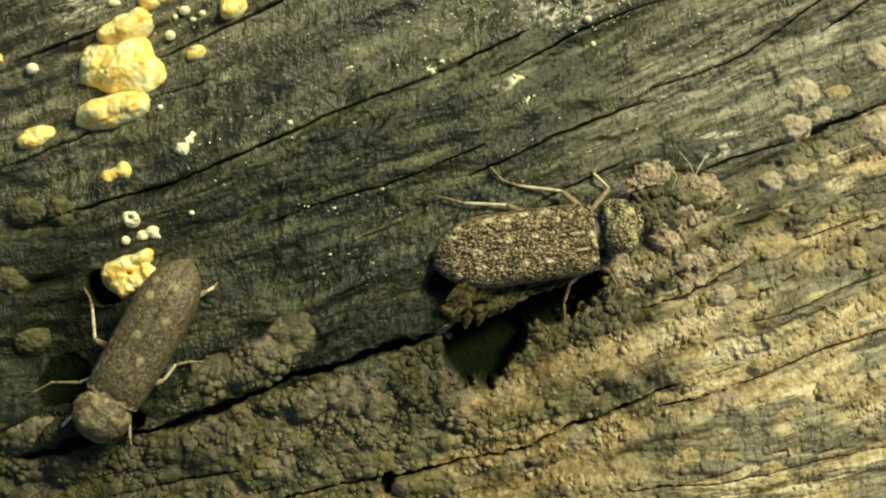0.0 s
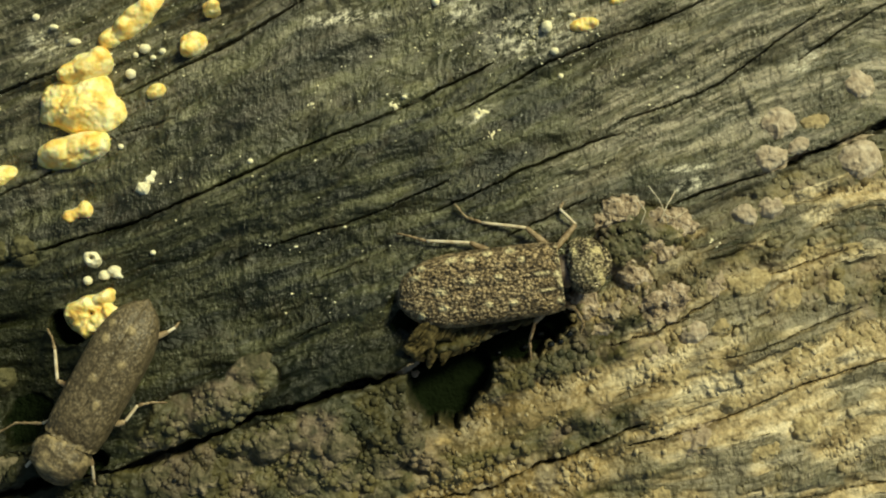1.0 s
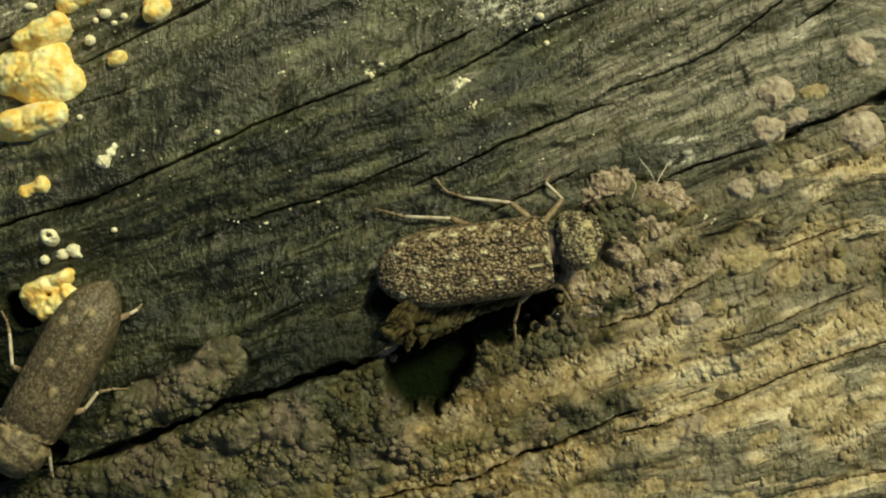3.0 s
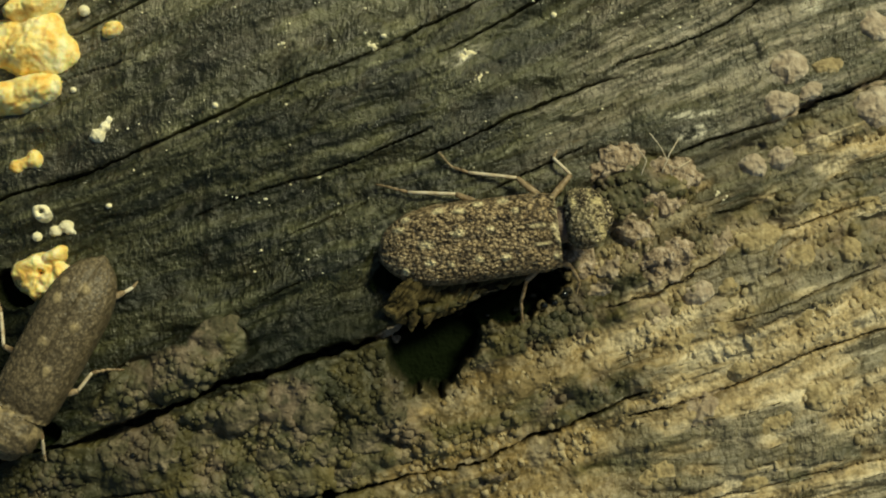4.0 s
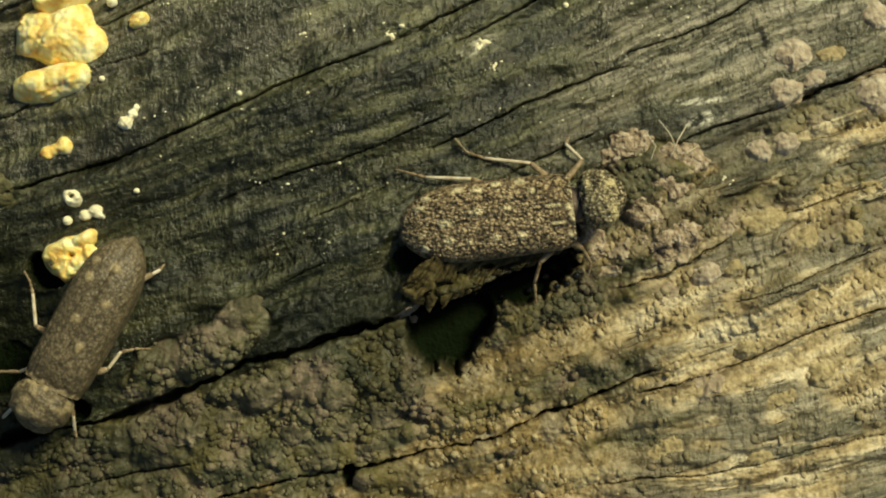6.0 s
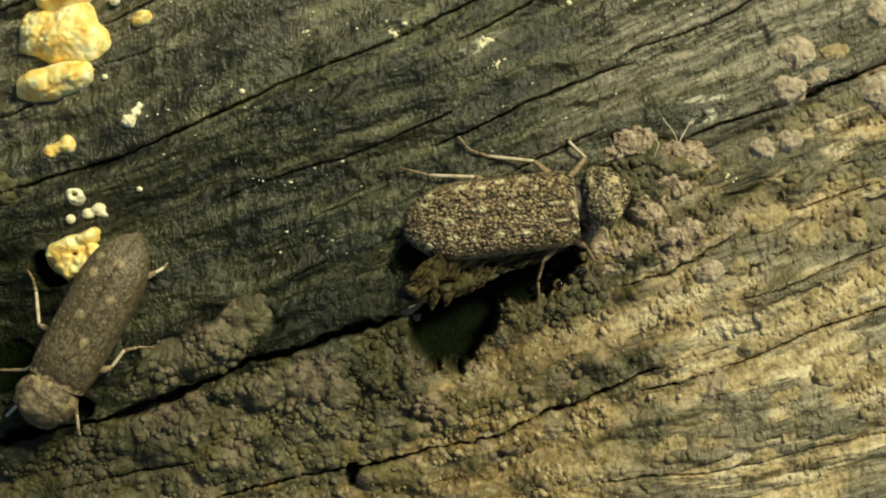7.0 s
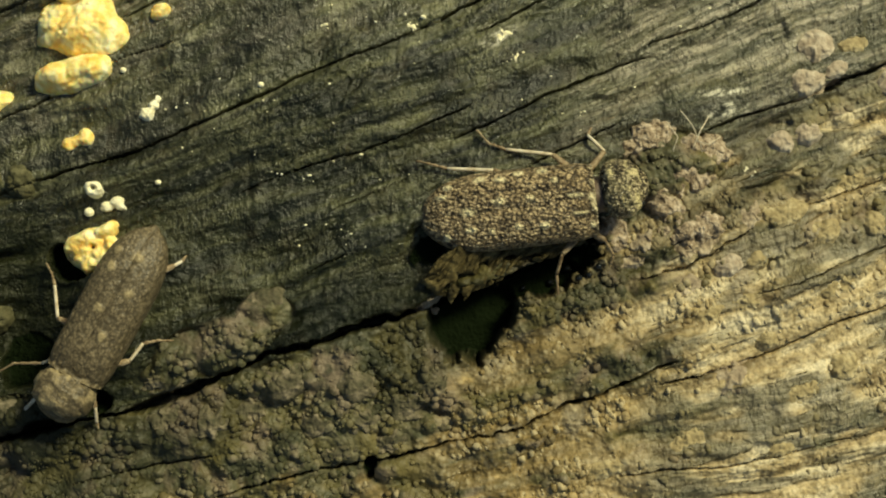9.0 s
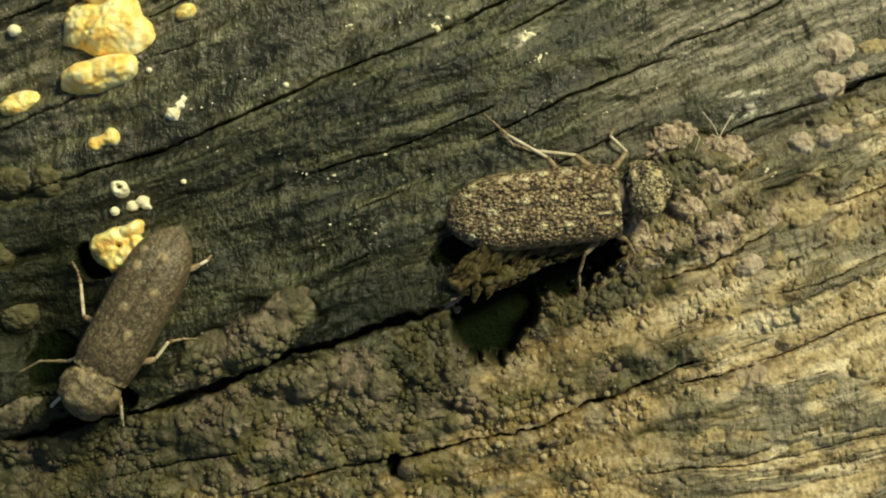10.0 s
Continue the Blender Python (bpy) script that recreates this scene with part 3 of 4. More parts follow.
HEIGHT, MASKS, LEVEL = build_timber()


def ground(x, y):
    i = np.clip(np.searchsorted(FX, x), 1, len(FX) - 1)
    j = np.clip(np.searchsorted(FY, y), 1, len(FY) - 1)
    return float(HEIGHT[i, j])


def strew_grains(name, label, category, where, count, small, large, tall, seed):
    """Countless rounded grains half sunk in the crust, strewn as thickly as the field 'where' says."""
    rng = np.random.default_rng(seed)
    px, py = rng.uniform(-15.5, 19.5, count), rng.uniform(-11.0, 9.5, count)
    i, j = np.clip(np.searchsorted(FX, px), 1, len(FX) - 1), np.clip(np.searchsorted(FY, py), 1, len(FY) - 1)
    keep = rng.random(count) < where[i, j] * (1 - MASKS["split"][i, j])
    px, py, i, j = px[keep], py[keep], i[keep], j[keep]
    n = len(px)
    r = small + (large - small) * rng.random(n) ** 2.6
    a, b = np.meshgrid(np.arange(7) * 2 * math.pi / 7, np.linspace(0, math.pi * 0.62, 5)[1:], indexing="ij")
    ball = np.concatenate([[(0, 0, 1.0)], np.stack([np.sin(b) * np.cos(a), np.sin(b) * np.sin(a), np.cos(b)], -1).reshape(-1, 3)])
    cols = 1 + np.arange(28).reshape(7, 4)
    nxt = np.roll(cols, -1, 0)
    caps = np.stack([np.zeros(7, dtype=int), cols[:, 0], nxt[:, 0], nxt[:, 0]], -1)
    quads = np.stack([cols[:, :-1], cols[:, 1:], nxt[:, 1:], nxt[:, :-1]], -1).reshape(-1, 4)
    turn = rng.uniform(0, 2 * math.pi, n)
    sx, sy, sz = r * rng.uniform(0.8, 1.25, n), r * rng.uniform(0.8, 1.2, n) * tall, r * rng.uniform(0.55, 0.95, n)
    lump = 1 + 0.13 * rng.normal(size=(n, len(ball)))
    lx, ly, lz = (ball[None, :, 0] * sx[:, None] * lump, ball[None, :, 1] * sy[:, None] * lump, ball[None, :, 2] * sz[:, None])
    spin = turn * (0.1 if tall > 1.2 else 1.0)
    c, q = np.cos(spin)[:, None], np.sin(spin)[:, None]
    verts = np.stack([px[:, None] + lx * c - ly * q, py[:, None] + lx * q + ly * c, HEIGHT[i, j][:, None] - 0.02 * r[:, None] + lz], -1).reshape(-1, 3) * MM
    shift = (np.arange(n) * len(ball))[:, None, None]
    tris = (caps[None, :, :3] + shift).reshape(-1, 3)
    quad = (quads[None] + shift).reshape(-1, 4)
    me = bpy.data.meshes.new(name)
    me.from_pydata(verts, [], tris.tolist() + quad.tolist())
    me.polygons.foreach_set("use_smooth", np.ones(len(me.polygons), dtype=bool))
    for key, field in MASKS.items():
        value = field[i, j]
        if key in ("cell", "grit"):
            value = rng.random(n)
        elif key in ("pit_shade", "dust_sheen"):
            value = 0 * value
        elif key == "crust":
            value = np.maximum(value, 0.85)
        me.attributes.new(key, "FLOAT", "POINT").data.foreach_set("value", np.repeat(value, len(ball)).astype(np.float32))
    flow = np.repeat(np.stack([px, LEVEL[i, j], 0 * px], -1), len(ball), 0)
    me.attributes.new("flow", "FLOAT_VECTOR", "POINT").data.foreach_set("vector", flow.astype(np.float32).ravel())
    me.materials.append(TIMBER)
    tagged(new(name, me), label, category, kind="stuff")


GX, GY = np.meshgrid(FX, FY, indexing="ij")
CLUMPS = np.clip(0.45 + 0.9 * fbm(GX * 0.8, GY * 0.9, 97, 3), 0.02, 1)
CLUMPS *= (1 - step(0, 0.3, MASKS["pit_shade"])) * (1 - step(0.0, 0.2, blob(GX, GY, 3.9, -1.0, 3.0, 1.0, 14)))
strew_grains("crust_grains", "grey-brown knobbly crust grains heaped on timber", "crust", MASKS["crust"] * (1 - 0.8 * MASKS["ochre"]) * (1 - 0.75 * step(7, 10, GX)) * CLUMPS, 44000, 0.045, 0.19, 1.0, 61)
strew_grains("ochre_grains", "fine ochre crust grains covering timber", "crust", MASKS["ochre"] * (0.2 + 0.8 * CLUMPS) * CLUMPS * (1 - 0.6 * MASKS["bleach_light"]), 40000, 0.04, 0.13, 1.5, 62)

# ---- beetles ----


def tube(points, radii, sides=8):
    """Vertices and faces of a round limb through points, in millimetres."""
    pts = [Vector(p) for p in points]
    fine, rad = [], []
    for i in range(len(pts) - 1):
        for k in range(4):
            t = k / 4
            fine.append(pts[i].lerp(pts[i + 1], t))
            rad.append(radii[i] * (1 - t) + radii[i + 1] * t)
    fine.append(pts[-1])
    rad.append(radii[-1])
    verts, faces = [], []
    for i, p in enumerate(fine):
        way = (fine[min(i + 1, len(fine) - 1)] - fine[max(i - 1, 0)]).normalized()
        a = way.cross(Vector((0.1, 0.2, 1))).normalized()
        b = way.cross(a)
        for k in range(sides):
            an = 2 * math.pi * k / sides
            verts.append((p + (a * math.cos(an) + b * math.sin(an)) * rad[i]) * MM)
        if i:
            for k in range(sides):
                q, r = (i - 1) * sides, i * sides
                faces.append((q + k, q + (k + 1) % sides, r + (k + 1) % sides, r + k))
    faces.append(tuple(range(sides))[::-1])
    faces.append(tuple(range(len(verts) - sides, len(verts))))
    return verts, faces


def shell(length, half, high, low_z, side, tufts, seed, round_rear=0.40, n=110, m=34):
    """One wing case: from the seam round to the flank; forward is +x, the rear end at x = 0."""
    rng_s = np.linspace(0, 1, n)
    th = np.linspace(0, math.radians(108), m)
    S, T = np.meshgrid(rng_s, th, indexing="ij")
    end = np.clip(S / round_rear, 0, 1)
    W = half * (1 - (1 - end) ** 2.3) ** 0.5 * (1 - 0.06 * step(0.9, 1.0, S) - 0.03 * step(0.5, 0.95, S))
    H = high * (1 - (1 - np.clip(S / 0.55, 0, 1)) ** 2.4) ** 0.6 * (1 - 0.22 * step(0.82, 1.02, S))
    cs, sn = np.cos(T), np.sin(T)
    y = W * np.abs(sn) ** 0.82
    z = low_z + H * np.sign(cs) * np.abs(cs) ** 0.72
    # rows of granules and a shallow furrow at the seam
    z = z + 0.022 * fbm(S * length * 5, T * 8, seed, 3) - 0.05 * np.exp(-(T / 0.05) ** 2)
    z = z + 0.018 * np.cos(T * 26) * step(0.05, 0.2, S) * step(0.5, 0.9, S)
    tuft = np.zeros(S.shape)
    lat = side * y / half
    for ts, tl, a, b in tufts:
        tuft = np.maximum(tuft, 1 - step(0.5, 1.1, np.hypot((S - ts) * length / a, (lat - tl) * half / b) + 0.25 * fbm(S * length * 5, T * 7, seed + 9, 2)))
    groove = np.zeros(S.shape)
    for ts, tl, a, b in tufts:
        if b < 0.06:
            groove = np.maximum(groove, 1 - step(0.7, 1.1, np.hypot((S - ts) * length / (a * 1.35), (lat - tl) * half / (b * 3.4))))
    edge = S + 0.012 * np.cos(T * 11 + side)
    groove = np.maximum(groove, step(0.955, 0.97, edge) * (1 - step(0.975, 0.985, edge))) * (1 - tuft)
    tuft = np.maximum(tuft, 0.6 * step(0.975, 0.99, edge) * step(-0.3, 0.3, vnoise(T * 7, T * 0 + side, seed)))
    z = z + 0.05 * tuft - 0.04 * groove
    verts = np.stack([S * length, side * y, z], -1).reshape(-1, 3) * MM
    faces = grid_faces(n, m)
    if side > 0:
        faces = faces[:, ::-1]
    return verts, faces, tuft.ravel(), groove.ravel()


def ovoid(rx, ry, rz, seed, rough=0.04, n=48, m=32, power=1.0):
    a, b = np.meshgrid(np.linspace(0, 2 * math.pi, n, endpoint=False), np.linspace(0, math.pi, m), indexing="ij")
    f = lambda v: np.sign(v) * np.abs(v) ** power
    d = np.stack([f(np.cos(b)), f(np.sin(b)) * f(np.cos(a)), f(np.sin(b)) * f(np.sin(a))], -1)
    k = 1 + rough * fbm(d[..., 0] * 4 + d[..., 2] * 3 + 9, d[..., 1] * 4 + d[..., 2] * 2 + 5, seed, 3)
    v = d * np.array([rx, ry, rz]) * k[..., None]
    faces = grid_faces(n, m)
    wrap = np.stack([np.arange((n - 1) * m, n * m - 1), np.arange(0, m - 1), np.arange(1, m), np.arange((n - 1) * m + 1, n * m)], -1)
    return v.reshape(-1, 3) * MM, np.concatenate([faces, wrap])


def set_float(ob, name, values):
    ob.data.attributes.new(name, "FLOAT", "POINT").data.foreach_set("value", np.asarray(values, dtype=np.float32))


def beetle(where, turn, size, material, tufts, legs, seed, label, bend=0.0, roll=0.0, pitch=0.0, neck=0.0, pale_legs=9):
    """where: the rear end on the ground; size: wing-case length, half-width, height, pronotum length and half-width."""
    length, half, high, plen, phalf = size
    root = new("beetle")
    root.matrix_basis = pose(*[c * MM for c in where], roll, pitch, turn)
    tagged(root, label, "beetle")
    for side in (1, -1):
        v, f, tf, gr = shell(length, half, high, 0.62, side, tufts, seed + side)
        case = mesh_object("wing_case", v.tolist(), f.tolist(), material, root)
        set_float(case, "tuft", tf)
        set_float(case, "groove", gr)
    v, f = ovoid(length * 0.51, half * 0.93, 0.62, seed, 0.03)
    belly = mesh_object("abdomen", (v + np.array([length * 0.5, 0, 0.55]) * MM).tolist(), f.tolist(), DULL, root)
    if neck:
        v, f = ovoid(0.55, 0.58, 0.55, seed + 11, 0.03)
        mesh_object("neck", (v + np.array([length + 0.12, bend * 0.6, 0.75]) * MM).tolist(), f.tolist(), NECK, root)
    v, f = ovoid(plen * 0.5, phalf, 0.85, seed + 3, 0.05, 64, 48, 0.8)
    thorax = mesh_object("pronotum", (v + np.array([length + neck + plen * 0.42, bend, 0.85]) * MM).tolist(), f.tolist(), COLLAR if material is SHELL else material, root)
    spots = np.clip(1.4 * fbm(v[:, 0] / MM * 3.0, v[:, 1] / MM * 3.0, seed + 7, 3) + 0.02 + 0.6 * (np.abs(v[:, 1]) / MM > phalf * 0.8), 0, 1)
    if neck:
        lx, ly = v[:, 0] / MM, v[:, 1] / MM
        spots = np.maximum(0.25 * spots, 1 - step(0.10, 0.17, np.hypot(lx + 0.36, ly - 0.52)))
        spots = np.maximum(spots, 0.75 * step(0.0, 0.35, lx + 0.2 * fbm(lx * 4, ly * 4, 5, 2)) * step(-0.15, 0.25, fbm(lx * 6, ly * 6, 8, 2)))
    set_float(thorax, "tuft", spots)
    v, f = ovoid(plen * 0.30, phalf * (0.6 if neck else 0.72), 0.5, seed + 4, 0.05, 40, 28)
    head = mesh_object("head", (v + np.array([length + neck + plen * 0.82, bend * 1.2, 0.6]) * MM).tolist(), f.tolist(), COLLAR if material is SHELL else material, root)
    for side in (1, -1):
        v, f = ovoid(0.13, 0.10, 0.13, seed + 5, 0.0, 16, 12)
        mesh_object("eye", (v + np.array([length + neck + plen * 0.9, side * phalf * 0.55 + bend, 0.62]) * MM).tolist(), f.tolist(), BLACK, root)
    inv = root.matrix_basis.inverted()
    made = []
    for joints in legs:
        pts = [inv @ (Vector(p) * MM) / MM for p in joints]
        leg = new("leg")
        leg.parent = root
        names, sizes = ("femur", "tibia", "tarsus"), ((0.09, 0.12, 0.08), (0.055, 0.062, 0.052), (0.055, 0.042, 0.03))
        cuts = (pts[0:2], pts[1:3], pts[2:])
        for nm, seg, rr in zip(names, cuts, sizes):
            if len(seg) < 2:
                continue
            seg = [seg[0], seg[0].lerp(seg[1], 0.5), *seg[1:]]
            if nm == "tarsus":
                fine = [seg[0].lerp(seg[1], q / 2) for q in range(2)] + [a.lerp(b, q / 3) for a, b in zip(seg[1:], seg[2:]) for q in range(3)] + [seg[-1]]
                seg = fine
            radii = np.interp(np.linspace(0, 2, len(seg)), [0, 1, 2], rr)
            if nm == "tarsus":
                radii = radii * np.array([1.25 if q % 2 else 0.75 for q in range(len(seg))])
            v, f = tube(seg, radii)
            mesh_object(nm, v, f, LEG if nm == "tibia" and len(made) < pale_legs else FOOT, leg)
        made.append(leg)
    return root, made


def heading(rear, front):
    return math.degrees(math.atan2(front[1] - rear[1], front[0] - rear[0]))


TUFTS_A = [(0.27, 0.04, 0.30, 0.10), (0.45, 0.23, 0.26, 0.10), (0.63, 0.22, 0.22, 0.10), (0.28, -0.42, 0.24, 0.10), (0.40, -0.50, 0.12, 0.10),
           (0.70, -0.50, 0.18, 0.12), (0.36, 0.80, 0.22, 0.10), (0.47, 0.75, 0.22, 0.12), (0.13, 0.46, 0.2, 0.1), (0.17, 0.70, 0.18, 0.12),
           (0.58, 0.85, 0.2, 0.1), (0.71, 0.85, 0.2, 0.12), (0.77, 0.6, 0.16, 0.1), (0.91, -0.28, 0.30, 0.058), (0.89, 0.16, 0.30, 0.058),
           (0.97, 0.1, 0.12, 0.12), (0.97, -0.6, 0.12, 0.12), (0.55, -0.45, 0.14, 0.1), (0.14, -0.55, 0.14, 0.14)]
TUFTS_B = [(0.18, 0.1, 0.22, 0.2), (0.3, -0.5, 0.18, 0.16), (0.4, 0.4, 0.2, 0.16), (0.55, -0.2, 0.18, 0.16), (0.7, 0.3, 0.2, 0.15), (0.2, -0.6, 0.15, 0.15)]

A_REAR, A_FRONT = [(1.40, 0.55, 1.26), (8.67, 1.35, 0.54)]
LEGS_A = [
    [(4.59, 1.84, 0.85), (3.73, 2.21, 0.87), (2.24, 2.28, 0.75), (1.65, 2.45, 0.67), (1.23, 2.55, 0.60)],
    [(6.54, 2.01, 0.64), (5.68, 2.72, 0.61), (4.15, 2.90, 0.56), (3.60, 3.11, 0.50), (3.21, 3.57, 0.42)],
    [(6.64, 1.92, 0.53), (7.40, 2.82, 0.35), (6.86, 3.37, 0.25), (7.02, 3.65, 0.11), (7.84, 3.98, -0.11)],
    [(6.61, 0.17, 0.67), (5.95, -0.53, 0.85), (5.78, -1.21, 0.52), (5.85, -1.87, 0.31)],
    [(6.89, 0.16, 0.64), (7.35, -0.08, 0.69), (7.66, -0.58, 0.36), (7.58, -0.96, 0.17)],
    [(4.03, 0.37, 0.82), (3.65, 0.01, 0.96), (2.92, -0.08, 0.81), (2.37, -0.17, 0.65)],
]
beetle_a, legs_a = beetle((A_REAR[0], A_REAR[1], A_REAR[2] - 1.12), heading(A_REAR, A_FRONT), (5.64, 1.29, 1.08, 1.36, 0.95), SHELL, TUFTS_A, LEGS_A, 101,
                          "speckled brown beetle with yellowish wing-case tufts, standing on timber", 0.26, pitch=-1.6, neck=0.28, pale_legs=3)
B_REAR, B_FRONT = [(-7.15, 0.24, 1.56), (-10.44, -5.58, 1.11)]
LEGS_B = [
    [(-8.53, -3.95, 1.04), (-8.08, -3.85, 1.07), (-7.65, -3.29, 1.02), (-7.20, -3.21, 0.84), (-6.71, -3.23, 0.70)],
    [(-7.09, -1.00, 1.23), (-6.60, -0.79, 1.15), (-6.38, -0.65, 0.96), (-6.26, -0.47, 0.82)],
    [(-9.61, -2.81, 1.05), (-10.43, -2.45, 0.92), (-10.56, -1.39, 0.76), (-10.68, -0.99, 0.67), (-10.88, -0.66, 0.59)],
    [(-9.73, -3.82, 0.98), (-10.29, -3.64, 0.96), (-11.01, -3.93, 0.69), (-12.01, -3.94, 0.46), (-12.83, -4.37, 0.22)],
    [(-9.39, -5.02, 0.92), (-9.28, -5.37, 0.80), (-9.32, -5.91, 0.45), (-9.30, -6.11, 0.34)],
    [(-10.50, -4.65, 0.87), (-11.20, -5.03, 0.69), (-11.76, -5.53, 0.40), (-12.03, -5.84, 0.15)],
]
beetle_b, legs_b = beetle((B_REAR[0], B_REAR[1], B_REAR[2] - 0.75), heading(B_REAR, B_FRONT), (5.3, 1.05, 1.0, 1.45, 0.98), DULL, TUFTS_B, LEGS_B, 202,
                          "dull dusty brown beetle resting head down on crusted timber")

# ---- lumps ----


def ground_at(x, y):
    i = np.clip(np.searchsorted(FX, x), 1, len(FX) - 1)
    j = np.clip(np.searchsorted(FY, y), 1, len(FY) - 1)
    return HEIGHT[i, j]


def bead(name, material, x, y, r, seed, label, category, group=""):
    v, f = ovoid(*r, seed, 0.06, 24, 16)
    ob = mesh_object(name, v.tolist(), f.tolist(), material)
    ob.location = (x * MM, y * MM, (ground(x, y) + r[2] * 0.45) * MM)
    return tagged(ob, label, category, group)


def mass(name, material, spots, seed, label, category, group="", grain=0.3, amp=0.06, warp=0.12, holes=(), low_edge=False, lift=0.0, melt=0.18):
    """One soft lump, fused from rounded swellings (x, y, half-length, half-width, height, turn), with a grainy skin."""
    sp = np.array(spots, dtype=float)
    r = sp[:, 2:4].max(1) * 1.3 + 0.12
    x0, x1, y0, y1 = (sp[:, 0] - r).min(), (sp[:, 0] + r).max(), (sp[:, 1] - r).min(), (sp[:, 1] + r).max()
    res = min(max(max(x1 - x0, y1 - y0) / 80, 0.028), 0.06)
    gx, gy = np.arange(x0, x1, res), np.arange(y0, y1, res)
    X, Y = np.meshgrid(gx, gy, indexing="ij")
    size = float(np.median(sp[:, 3]))
    wx = X + warp * size * 1.6 * vnoise(X / size * 0.9, Y / size * 0.9, seed)
    wy = Y + warp * size * 1.6 * vnoise(X / size * 0.9, Y / size * 0.9, seed + 5)
    k = melt * sp[:, 4].max()
    total = np.zeros(X.shape)
    for x, y, rx, ry, rz, turn in sp:
        c, s = math.cos(radians(turn)), math.sin(radians(turn))
        u, v = ((wx - x) * c + (wy - y) * s) / rx, (-(wx - x) * s + (wy - y) * c) / ry
        d = np.hypot(u, v)
        h = rz * np.sign(1 - d) * np.abs(1 - d * d) ** 0.75 if low_edge else np.where(d < 1, rz * np.sqrt(np.clip(1 - d * d, 0, 1)), -3 * rz * (d - 1))
        total += np.exp(np.clip(h / k, -30, 30))
    H = k * np.log(total + 1e-9)
    for x, y, rr, depth in holes:
        H -= depth * np.exp(-(np.hypot(wx - x, wy - y) / rr) ** 4)
    knob, grit = pebbles(wx / grain, wy / grain, seed + 1), pebbles(wx / grain * 2.3, wy / grain * 2.3, seed + 2)
    inside = step(-0.05, 0.1, H)
    H += inside * amp * (2.0 * knob + 1.0 * grit - 1.2 + 0.3 * fbm(wx / grain, wy / grain, seed + 3, 3))
    H = np.maximum(H, -0.25)
    low = ground_at(X, Y)
    cx, cy = sp[0, 0], sp[0, 1]
    z0 = ground(cx, cy)
    flat = base(X, Y)
    follow = 0.15 if sp[:, 4].max() > 0.25 else 0.55
    soft = flat + (1 - follow) * np.median(low - flat) + follow * (low - flat)
    Z = soft + H - 0.03 + lift * step(-0.1, 0.15, H)
    keep = H > -0.2
    idx = -np.ones(X.shape, dtype=int).ravel()
    faces = grid_faces(*X.shape)
    faces = faces[keep.ravel()[faces].any(1)]
    used = np.unique(faces)
    idx[used] = np.arange(len(used))
    verts = np.stack([X - cx, Y - cy, Z - z0], -1).reshape(-1, 3)[used] * MM
    ob = mesh_object(name, verts.tolist(), idx[faces].tolist(), material)
    ob.location = (cx * MM, cy * MM, z0 * MM)
    return tagged(ob, label, category, group)


def cluster(cx, cy, rx, ry, turn, size, count, seed):
    """Knobs strewn over an ellipse."""
    rng = random.Random(seed)
    out = []
    c, s = math.cos(radians(turn)), math.sin(radians(turn))
    for k in range(count):
        a, r = rng.uniform(0, 6.283), math.sqrt(rng.random())
        u, v = rx * r * math.cos(a), ry * r * math.sin(a)
        q = size * rng.uniform(0.6, 1.3)
        out.append((cx + u * c - v * s, cy + u * s + v * c, q * rng.uniform(0.9, 1.4), q * rng.uniform(0.8, 1.1), q * rng.uniform(0.7, 1.1) * (1.3 - 0.5 * r), rng.uniform(0, 180)))
    return out


SLIMES = [  # x, y, half-length, half-width, height, turn
    [(-7.83, 10.01, 1.25, 0.45, 0.5, 42)], [(-8.60, 9.39, 0.5, 0.35, 0.35, 30)],
    [(-9.52, 8.30, 1.05, 0.55, 0.6, 28)], [(-9.86, 5.50, 1.4, 0.58, 0.62, 16)],
    [(-5.77, 9.13, 0.5, 0.45, 0.5, 20)], [(-5.16, 10.39, 0.3, 0.25, 0.3, 20)], [(-7.05, 7.50, 0.36, 0.26, 0.32, 20)],
    [(-12.63, 4.54, 0.66, 0.4, 0.45, 18)], [(-12.69, 6.92, 0.22, 0.2, 0.22, 0)], [(-13.96, 7.29, 0.25, 0.2, 0.25, 0)],
    [(-7.95, 8.11, 0.18, 0.18, 0.2, 0)], [(-7.47, 8.99, 0.2, 0.17, 0.2, 0)], [(-7.80, 8.78, 0.1, 0.1, 0.1, 0)], [(-6.84, 8.89, 0.12, 0.11, 0.12, 0)],
    [(-7.17, 8.67, 0.11, 0.09, 0.1, 0)], [(-9.92, 9.25, 0.22, 0.13, 0.14, 10)], [(-11.27, 10.12, 0.13, 0.12, 0.12, 0)], [(-10.58, 9.73, 0.16, 0.1, 0.12, 20)],
    [(-9.47, 0.98, 0.16, 0.15, 0.16, 0)], [(-7.19, 1.93, 0.1, 0.09, 0.1, 0)], [(7.84, 9.92, 0.55, 0.26, 0.3, 14)], [(6.50, 9.82, 0.2, 0.22, 0.22, 0)],
    [(6.76, 8.94, 0.15, 0.13, 0.15, 0)], [(9.07, 10.84, 0.4, 0.16, 0.2, 20)], [(7.40, 10.23, 0.14, 0.1, 0.12, 0)], [(2.59, 10.67, 0.14, 0.16, 0.16, 0)],
    
    [(-8.27, 5.59, 0.1, 0.1, 0.1, 0)], [(-3.76, 5.04, 0.1, 0.09, 0.09, 0)], [(7.01, 8.12, 0.1, 0.1, 0.08, 0)], [(1.50, 7.27, 0.1, 0.07, 0.08, 20)],
]
